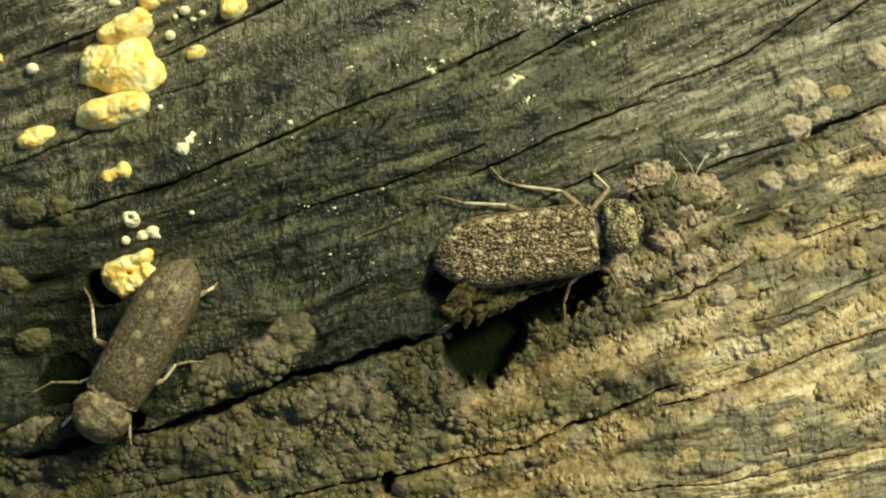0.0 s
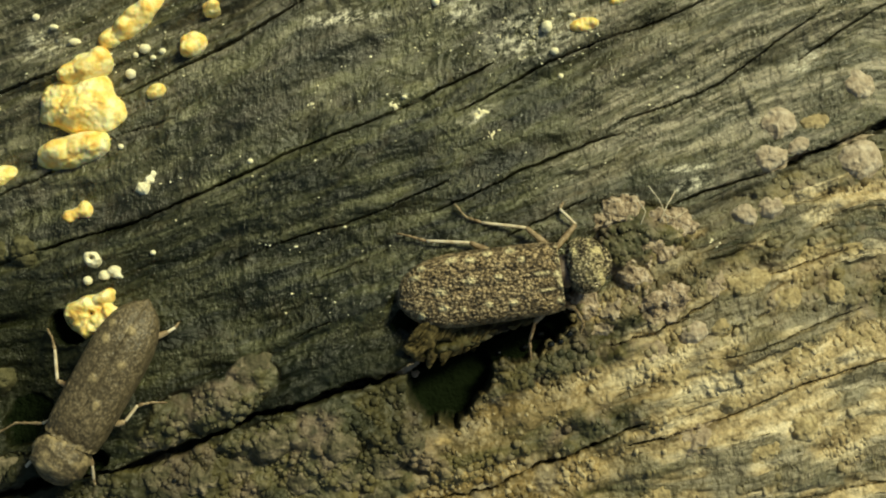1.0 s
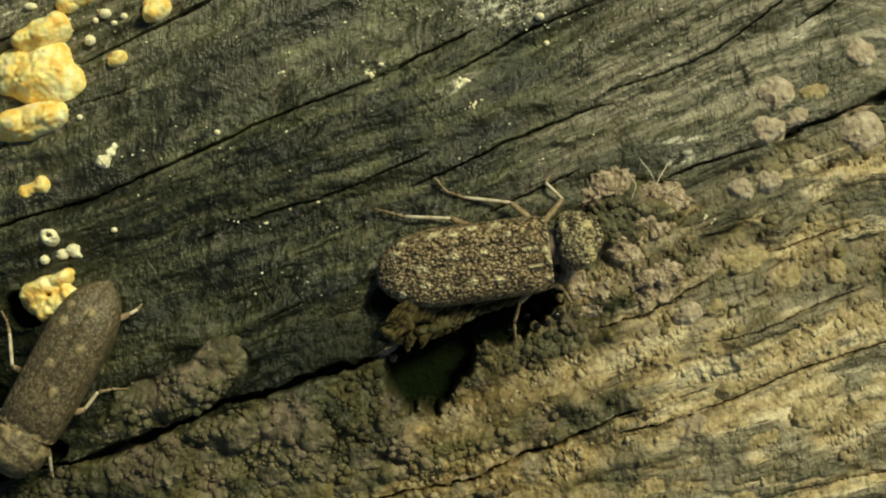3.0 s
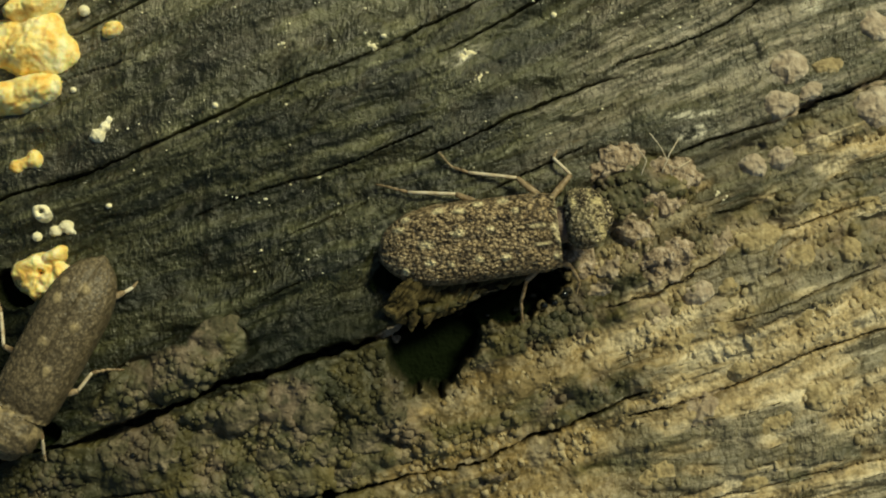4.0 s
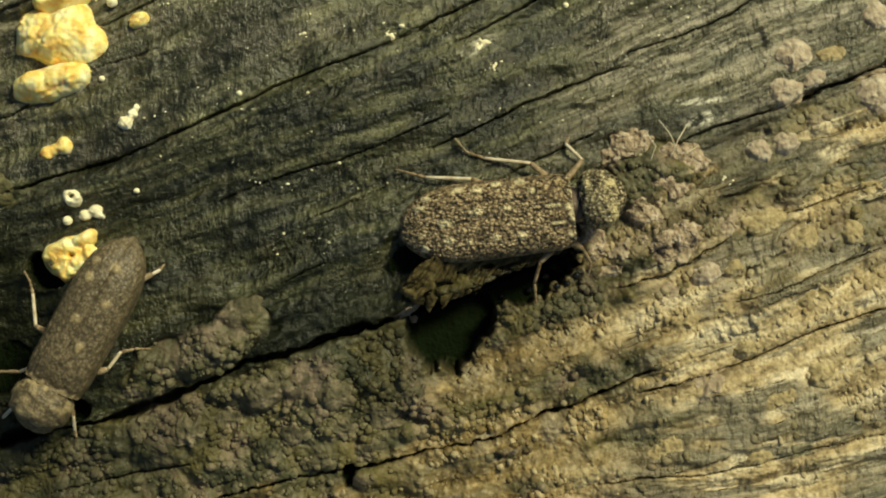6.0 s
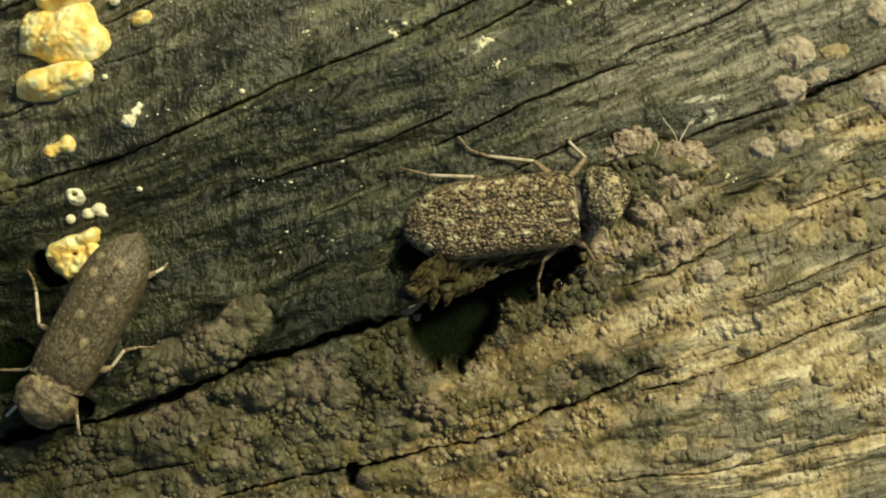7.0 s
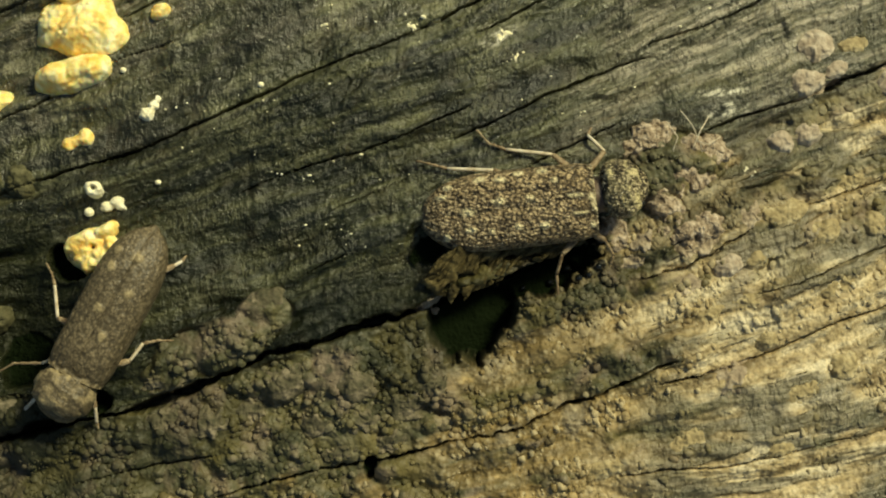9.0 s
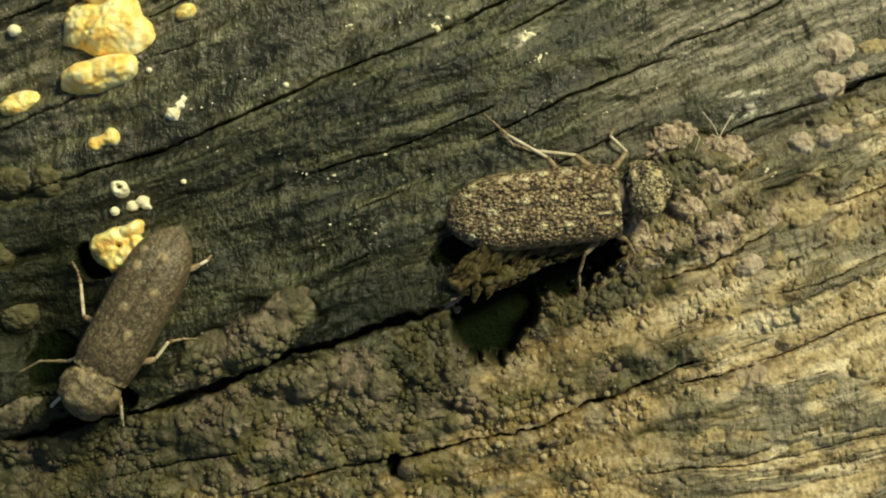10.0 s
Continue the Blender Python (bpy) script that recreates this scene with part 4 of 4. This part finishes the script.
for k, (one,) in enumerate(SLIMES):
    x, y, rx, ry, rz, turn = one
    if rx <= 0.24:
        bead("mould_bead", PALE, x, y, (rx, ry, rz), 300 + k, "tiny pale yellow mould bead on dark timber", "mould", "mould beads on the timber")
        continue
    spots = [one]
    rng = random.Random(k)
    c, s = math.cos(radians(turn)), math.sin(radians(turn))
    for q in range(5 if rx > 0.7 else 2):
        u, v = rng.uniform(-0.7, 0.7) * rx, rng.uniform(-0.4, 0.4) * ry
        spots.append((x + u * c - v * s, y + u * s + v * c, ry * 0.62, ry * 0.55, rz * rng.uniform(0.85, 1.1), turn))
    mass("slime_mould", SLIME, spots, 300 + 20 * k, "smooth yellow slime mould lump on dark timber", "slime mould", "slime mould lumps", 0.26, 0.05, 0.08, melt=0.4)

FLECKS = [(1.12, 7.02, 0.22, 0.16), (-1.92, 6.91, 0.26, 0.12), (4.47, 5.93, 0.36, 0.15), (12.46, 2.18, 0.24, 0.16), (1.64, 7.33, 0.3, 0.09), (5.13, 6.17, 0.12, 0.12), (4.06, 6.76, 0.4, 0.2)]
for k, (x, y, rx, ry) in enumerate(FLECKS):
    mass("mould_fleck", PALE, cluster(x, y, rx * 1.15, ry, 24, min(ry * 0.36, 0.07), 13, 500 + k), 5000 + 9 * k, "crumbly whitish mould fleck on dark timber", "mould", "pale mould flecks", 0.1, 0.03, 0.4)

BIG = (-9.47, 6.96)
mass("slime_mould", SLIME, [(BIG[0] - 0.05, BIG[1], 1.5, 0.85, 0.5, -14)] + cluster(BIG[0] - 0.05, BIG[1], 1.25, 0.6, -14, 0.42, 14, 5), 900,
     "large knobbly yellow-orange slime mould cushion on dark timber", "slime mould", "slime mould lumps", 0.26, 0.075, 0.15, melt=0.3)
TWIN = [(-9.55, 3.39, 0.3, 0.3, 0.34, 0), (-10.11, 3.19, 0.26, 0.24, 0.28, 0), (-9.83, 3.28, 0.24, 0.2, 0.24, 0)]
mass("slime_mould", SLIME, TWIN, 930, "pair of fused pale yellow mould beads on timber", "slime mould", "slime mould lumps", 0.2, 0.02)
RING = [(-9.27, 1.75, 0.32, 0.3, 0.3, 0)]
mass("slime_mould", PALE, RING, 940, "ring-shaped pale yellow mould bead with hollow middle", "slime mould", "slime mould lumps", 0.15, 0.02, 0.1, [(RING[0][0], RING[0][1], 0.12, 0.2)])
PAIR = [(-8.59, 1.32, 0.24, 0.2, 0.26, 20), (-8.90, 1.16, 0.24, 0.19, 0.22, 0), (-8.46, 1.17, 0.16, 0.15, 0.2, 0)]
mass("slime_mould", PALE, PAIR, 950, "knobbly pale yellow mould bead on timber", "slime mould", "slime mould lumps", 0.15, 0.03)
SPRAY = [(-7.50, 4.14, 0.25, 0.24, 0.26, 0), (-7.32, 4.42, 0.2, 0.15, 0.18, 40), (-7.19, 4.62, 0.15, 0.1, 0.12, 40)]
mass("slime_mould", PALE, SPRAY, 955, "pale mould bead with a crumbling whitish tail", "slime mould", "slime mould lumps", 0.12, 0.04, 0.25)
CHUNK = [(-9.41, -0.19, 0.78, 0.66, 0.36, 20), (-9.91, 0.02, 0.42, 0.26, 0.4, 20), (-8.88, 0.38, 0.42, 0.3, 0.5, 30), (-8.74, -0.17, 0.24, 0.4, 0.5, 0), (-9.46, -0.72, 0.38, 0.26, 0.45, 20), (-10.05, -0.16, 0.24, 0.22, 0.3, 0), (-9.08, -0.45, 0.3, 0.3, 0.45, 0), (-9.54, 0.11, 0.34, 0.3, 0.45, 25)]
HOLES = [(-9.32, -0.21, 0.12, 0.3)]
mass("slime_mould", SLIME, CHUNK, 960, "porous yellow mould chunk with dark holes beside a beetle", "slime mould", "slime mould lumps", 0.22, 0.045, 0.2, HOLES)

CRUSTS = [
    (ROSY, (15.01, 6.44, 0.68, 0.58), 20, "rosy grey crust lump in a timber groove"),
    (ROSY, (14.56, 5.22, 0.75, 0.5), 20, "rosy grey crust lump in a timber groove"),
    (ROSY, (15.60, 5.69, 0.5, 0.32), 35, "small elongated grey crust lump"),
    (OCHRE, (16.25, 6.53, 0.6, 0.3), 10, "crumbly ochre crust beside a grey lump"),
    (ROSY, (17.99, 5.18, 0.95, 0.8), 20, "rounded rosy crust lump by a deep crack"),
    (ROSY, (18.00, 7.94, 0.7, 0.55), 0, "rosy crust lump on bare timber"),
    (ROSY, (13.60, 3.18, 0.5, 0.42), 0, "knobbly rosy crust lump on timber"),
    (ROSY, (14.51, 3.48, 0.55, 0.42), 20, "knobbly rosy crust lump on timber"),
    (OCHRE, (15.70, -4.48, 0.55, 0.5), 0, "rounded ochre crust lump on greyish timber"),
    (OCHRE, (12.96, -3.54, 0.45, 0.36), 20, "pale ochre crust lump by a crack"),
    (OCHRE, (16.90, 0.28, 0.5, 0.42), 0, "pale ochre crust lump on timber"),
    (OCHRE, (15.05, 0.10, 0.7, 0.4), 20, "pale ochre crust lump on timber"),
    (OCHRE, (13.65, 0.69, 0.9, 0.42), 15, "ochre crust ridge on grey timber"),
    (ROSY, (11.65, -0.97, 0.6, 0.4), 15, "greyish rounded crust lump on timber"),
    (OCHRE, (12.63, -0.83, 0.4, 0.34), 15, "small ochre crust lump on timber"),
    (OCHRE, (7.38, -7.69, 0.7, 0.35), 10, "ochre crust flake lump on timber"),
    (OCHRE, (13.38, -7.24, 0.6, 0.26), 8, "ochre crust lump on bare timber"),
    (CRUST, (-3.18, -4.71, 0.85, 0.62), 20, "grey-brown crust lump below a crack"),
    (CRUST, (-0.82, -4.77, 0.7, 0.6), 0, "grey-brown crust lump below a crack"),
    (CRUST, (-3.72, -2.10, 0.70, 0.48), 30, "rounded wrinkled crust lump beside a crack"),
    (LICHEN, (-11.77, 2.03, 0.55, 0.55), 0, "soft olive lichen tuft on timber"),
    (LICHEN, (-12.96, 2.03, 0.7, 0.55), 10, "soft olive lichen tuft on timber"),
    (LICHEN, (-13.57, -0.38, 0.6, 0.5), 0, "soft olive lichen tuft on timber"),
    (LICHEN, (-13.09, -2.45, 0.7, 0.5), 0, "soft olive lichen tuft on timber"),
    (CRUST, (-12.74, -5.71, 1.2, 0.6), 18, "long grey-brown crust lump along a crack"),
]
for k, (material, (x, y, rx, ry), turn, label) in enumerate(CRUSTS):
    mass("crust_lump", material, [(x, y, rx * 0.95, ry * 0.95, ry * 0.65, turn)] + cluster(x, y, rx * 0.75, ry * 0.75, turn, ry * 0.42, 6, 40 + k), 1000 + 40 * k, label, "crust", "crust lumps on the timber", 0.24, 0.05, 0.2, (), True, melt=0.2)



def draped_flake():
    """A ragged fibrous skin that hangs from beneath the beetle down to the timber, torn open in places."""
    n, m = 190, 80
    S, T = np.meshgrid(np.linspace(0, 1, n), np.linspace(0, 1, m), indexing="ij")
    x0 = 1.55 + 5.0 * S
    top = np.interp(x0, [1.5, 2.5, 4.1, 6.6], [-0.75, 0.0, 0.05, 0.15])
    low = np.interp(x0, [1.5, 2.0, 2.45, 2.9, 4.1, 4.5, 5.4, 6.6], [-1.35, -1.75, -2.05, -1.9, -1.28, -0.95, -0.62, -0.25])
    low = low + 0.10 * fbm(x0 * 2.2, 0 * x0, 91, 3)
    y = top + (low - top) * T
    x = x0 + 0.35 - 0.5 * T + 0.05 * fbm(S * 20, T * 4, 92, 2)
    z = base(x, y) + 0.72 - 0.55 * T ** 1.3 + 0.10 * np.sin(S * 9 + 1.5 * T)
    z = z + 0.11 * fbm(S * 30 + 5 * T, T * 1.4, 93, 3) + 0.05 * pebbles(S * 34, T * 9, 94) + 0.12 * np.exp(-((T - 0.85) / 0.12) ** 2)
    torn = np.zeros(S.shape)
    for cx, cy, rx, ry, turn in ((2.72, -1.36, 0.24, 0.2, 30), (3.26, -1.02, 0.10, 0.33, -25), (2.25, -1.55, 0.16, 0.08, 40), (4.2, -0.62, 0.14, 0.08, 20), (3.75, -1.30, 0.12, 0.07, 25), (4.9, -0.62, 0.22, 0.07, 22)):
        torn = np.maximum(torn, blob(x + 0.12 * fbm(x * 3, y * 3, 95, 2), y, cx, cy, rx * 1.5, ry * 1.5, turn))
    gone = (torn > 0.3) | ((T > 0.8) & (fbm(S * 30, T * 5, 96, 2) > 0.55))
    z = z - 0.12 * step(0.05, 0.3, torn)
    faces = grid_faces(n, m)
    faces = faces[~gone.ravel()[faces].any(1)]
    centre = np.array([3.6, -1.0, ground(3.6, -1.0)])
    used = np.unique(faces)
    idx = -np.ones(n * m, dtype=int)
    idx[used] = np.arange(len(used))
    v = (np.stack([x, y, z], -1).reshape(-1, 3) - centre)[used] * MM
    ob = mesh_object("bark_flake", v.tolist(), idx[faces].tolist(), BARK)
    thick = ob.modifiers.new("thickness", "SOLIDIFY")
    thick.thickness, thick.offset = 0.07 * MM, 0
    ob.location = centre * MM
    tagged(ob, "ragged olive-brown fibrous bark flake with holes beneath the beetle", "bark")


draped_flake()
for k, (x, y, rx, ry, turn) in enumerate([(1.55, -2.12, 0.34, 0.13, 32), (1.75, -2.45, 0.16, 0.12, -40)]):
    mass("splinter", ROSY, [(x, y, rx, ry, 0.14, turn), (x + 0.6 * rx, y + 0.35 * rx, rx * 0.5, ry * 0.7, 0.12, turn)], 3400 + k, "small pale splinter lodged in a crack", "splinter", "splinters in the crack", 0.12, 0.03, 0.3, melt=0.3)

MORE_LUMPS = [(OCHRE, [(16.11, 1.84, 0.6, 0.3), (17.57, 1.94, 0.6, 0.3), (15.43, -1.78, 0.8, 0.3), (17.70, -1.28, 0.8, 0.32), (12.42, -2.20, 0.6, 0.3), (10.95, -2.61, 0.6, 0.3), (14.18, -5.29, 0.8, 0.34), (10.25, -6.86, 0.7, 0.28)], "rounded ochre crust lump among others on timber"),
              (GREY_ROSE, [(10.18, -1.65, 0.7, 0.32), (8.75, -0.13, 0.5, 0.34), (10.58, -0.33, 0.8, 0.36), (8.46, -0.79, 0.45, 0.3), (11.62, -4.80, 0.8, 0.5), (12.46, 0.69, 0.5, 0.36)], "soft grey-rosy crust lump among others on timber"),
              (CRUST, [(-7.14, -5.85, 0.7, 0.4), (-5.65, -5.95, 0.6, 0.4), (-4.34, -5.58, 0.5, 0.36), (-2.13, -6.06, 0.6, 0.45), (-0.64, -5.89, 0.6, 0.45), (0.84, -5.44, 0.7, 0.5), (1.77, -4.80, 0.5, 0.4), (0.27, -6.65, 0.6, 0.36), (-1.40, -7.01, 0.6, 0.3), (-5.23, -3.25, 0.7, 0.4), (-6.35, -3.80, 0.6, 0.36), (-7.30, -4.54, 0.6, 0.34), (-2.84, -4.38, 0.6, 0.4)], "grey-brown rounded crust lump along a crack")]
for m, (material, places, label) in enumerate(MORE_LUMPS):
    for k, (x, y, rx, ry) in enumerate(places):
        mass("crust_lump", material, [(x, y, rx * 0.95, ry * 0.95, ry * (0.45 if material is CRUST else 0.35), 18)] + cluster(x, y, rx * 0.7, ry * 0.7, 18, ry * 0.45, 7, 700 + 50 * m + k), 7000 + 400 * m + 7 * k, label, "crust", "crust lumps on the timber", 0.24, 0.05, 0.55, (), True)

# crumbs piled before the beetle's head
FRASS = [(8.99, 3.32, 0.75, 0.4, 20), (10.13, 2.26, 0.95, 0.7, 30), (11.02, 2.89, 0.5, 0.4, 0), (9.53, 1.09, 0.4, 0.28, 10), (7.71, 0.07, 0.4, 0.5, 0), (10.30, 0.23, 0.9, 0.5, 10)]
for k, (x, y, rx, ry, turn) in enumerate(FRASS):
    mass("frass_clump", CRUMB, [(x, y, rx * 0.65, ry * 0.65, 0.3, turn)] + cluster(x, y, rx * 1.1, ry * 1.1, turn, 0.19, 22, 80 + k), 2200 + 60 * k, "crumbly heap of rosy brown frass on timber", "frass", "frass heaps", 0.2, 0.06, 0.45, melt=0.3)

THREADS = [[(9.98, 4.17, -0.03), (10.31, 3.67, 0.25), (10.62, 3.04, 0.04), (10.76, 2.58, -0.27)], [(10.96, 3.99, -0.27), (10.61, 3.50, 0.11), (10.33, 2.85, 0.09)], [(9.51, 3.80, -0.03), (9.84, 3.27, 0.24), (9.67, 2.76, 0.09)], [(11.34, 3.30, -0.30), (10.87, 3.02, 0.20), (10.45, 3.17, -0.04)]]
for line in THREADS:
    v, f = tube(line, [0.018] * len(line), 6)
    v0 = Vector(line[0]) * MM
    ob = mesh_object("fibre", [tuple(Vector(p) - v0) for p in v], f, LEG)
    ob.location = v0
    tagged(ob, "fine pale plant fibre sticking out of frass", "fibre", "fibres in the frass")

# dust of pale specks, uncountable
rng = np.random.default_rng(77)
SPECKS = [*[(6.13, 9.57, 2.6, 1.2, 60), (3.37, 9.38, 3, 1.2, 26), (-0.53, 7.59, 4, 1.6, 22), (10.33, 7.86, 4, 1.6, 24), (-7.72, 9.38, 2.2, 1.6, 26), (-10.27, 9.02, 1.6, 1.4, 22), (-3.82, 4.29, 4, 1.6, 14)], *[(-1.32, 0.04, 3, 1.2, 9), (-3.32, 2.64, 4, 1.2, 14), (5.58, 4.47, 2.5, 1, 12), (4.04, 0.37, 6, 3, 0)]]
sv, sf = [], []
for cx, cy, rx, ry, count in SPECKS:
    for _ in range(int(count)):
        x, y = cx + rx * rng.normal() * 0.5, cy + ry * rng.normal() * 0.5
        r = rng.uniform(0.015, 0.042)
        v, f = ovoid(r * rng.uniform(0.8, 1.6), r, r, int(rng.integers(9999)), 0.3, 7, 6)
        sf.append(f + sum(len(q) for q in sv))
        sv.append(v + np.array([x, y, ground(x, y) + r * 0.4]) * MM)
dust_specks = mesh_object("mould_dust", np.concatenate(sv).tolist(), np.concatenate(sf).tolist(), PALE)
tagged(dust_specks, "scattered whitish mould specks on dark timber", "mould", kind="stuff")

BEADS = [(6.56, -1.33, 0.13), (6.90, -1.24, 0.11), (5.99, -1.19, 0.08), (5.11, -1.89, 0.08), (5.71, -1.50, 0.14), (6.28, -1.04, 0.16), (7.22, -0.96, 0.12), (4.77, -1.68, 0.1), (-6.49, -5.94, 0.1)]
for k, (x, y, r) in enumerate(BEADS):
    bead("resin_bead", BLACK, x, y, (r, r * 0.9, r), 3000 + k, "glossy black droplet in a dark hollow", "droplet", "black droplets")


# ---- what moves ----
A_SHIFT = [  # seconds, x, y in millimetres, turn in degrees
    (0.0, -0.20, -0.14, 1.5), (0.5, -0.16, -0.14, 1.2), (1.0, -0.15, -0.17, 1.2), (1.5, -0.12, -0.17, 1.4), (2.0, -0.08, -0.16, 1.3), (2.5, -0.07, -0.13, 1.3),
    (4.0, -0.06, -0.14, 0.5), (4.5, 0.0, -0.02, 0.2), (5.0, 0, 0, 0), (5.5, 0, 0, 0), (7.0, 0.016, 0.02, -0.1), (7.5, 0.03, 0.06, 0.0), (8.0, 0.02, 0.08, 0.0),
    (8.5, 0.005, 0.08, -0.1), (9.0, 0.0, 0.06, -0.4), (9.5, 0.0, 0.07, -0.4), (10.0, 0.03, 0.09, -0.9)]
B_SHIFT = [(0.0, 0.03, 0.0, 0), (1.0, -0.05, -0.02, 0), (2.5, -0.04, -0.04, 0), (4.5, 0.0, 0.0, 0), (5.5, 0.01, 0.03, 0), (7.0, 0.05, 0.16, 0), (8.0, 0.06, 0.10, 0), (9.0, 0.03, 0.15, 0), (10.0, -0.01, 0.14, 0)]


def shifted(rest, row, arm):
    t, x, y, turn = row
    mid = rest @ Vector((arm * MM, 0, 0))
    return Matrix.Translation((x * MM, y * MM, 0)) @ Matrix.Translation(mid) @ pose(0, 0, 0, 0, 0, turn) @ Matrix.Translation(-mid) @ rest


def motions():
    for root, legs, shifts in ((beetle_a, legs_a, A_SHIFT), (beetle_b, legs_b, B_SHIFT)):
        rest = root.matrix_basis.copy()
        rows = [(r[0], shifted(rest, r, 3.0)) for r in shifts]
        walk(root, rows)
        for k, leg in enumerate(legs):
            # the feet keep their hold while the body shifts
            kept = [(t, m.inverted() @ rest) for t, m in rows]
            if root is beetle_a and k == 0:
                knee = rest.inverted() @ (Vector(LEGS_A[0][1]) * MM)
                kept = [(t, m) for t, m in kept if t < 9.3]
                last = kept[-1][1]
                lift = Matrix.Translation((0.95 * MM, 0.30 * MM, 0.1 * MM)) @ Matrix.Translation(knee) @ pose(0, 0, 0, 0, 0, -20) @ Matrix.Translation(-knee) @ last
                drop = Matrix.Translation((1.0 * MM, 0.28 * MM, 0.15 * MM)) @ Matrix.Translation(knee) @ pose(0, 0, 0, 0, 0, -27) @ Matrix.Translation(-knee) @ last
                kept += [(9.4, last), (9.5, lift), (9.8, lift), (10.0, drop)]
            walk(leg, kept)


motions()
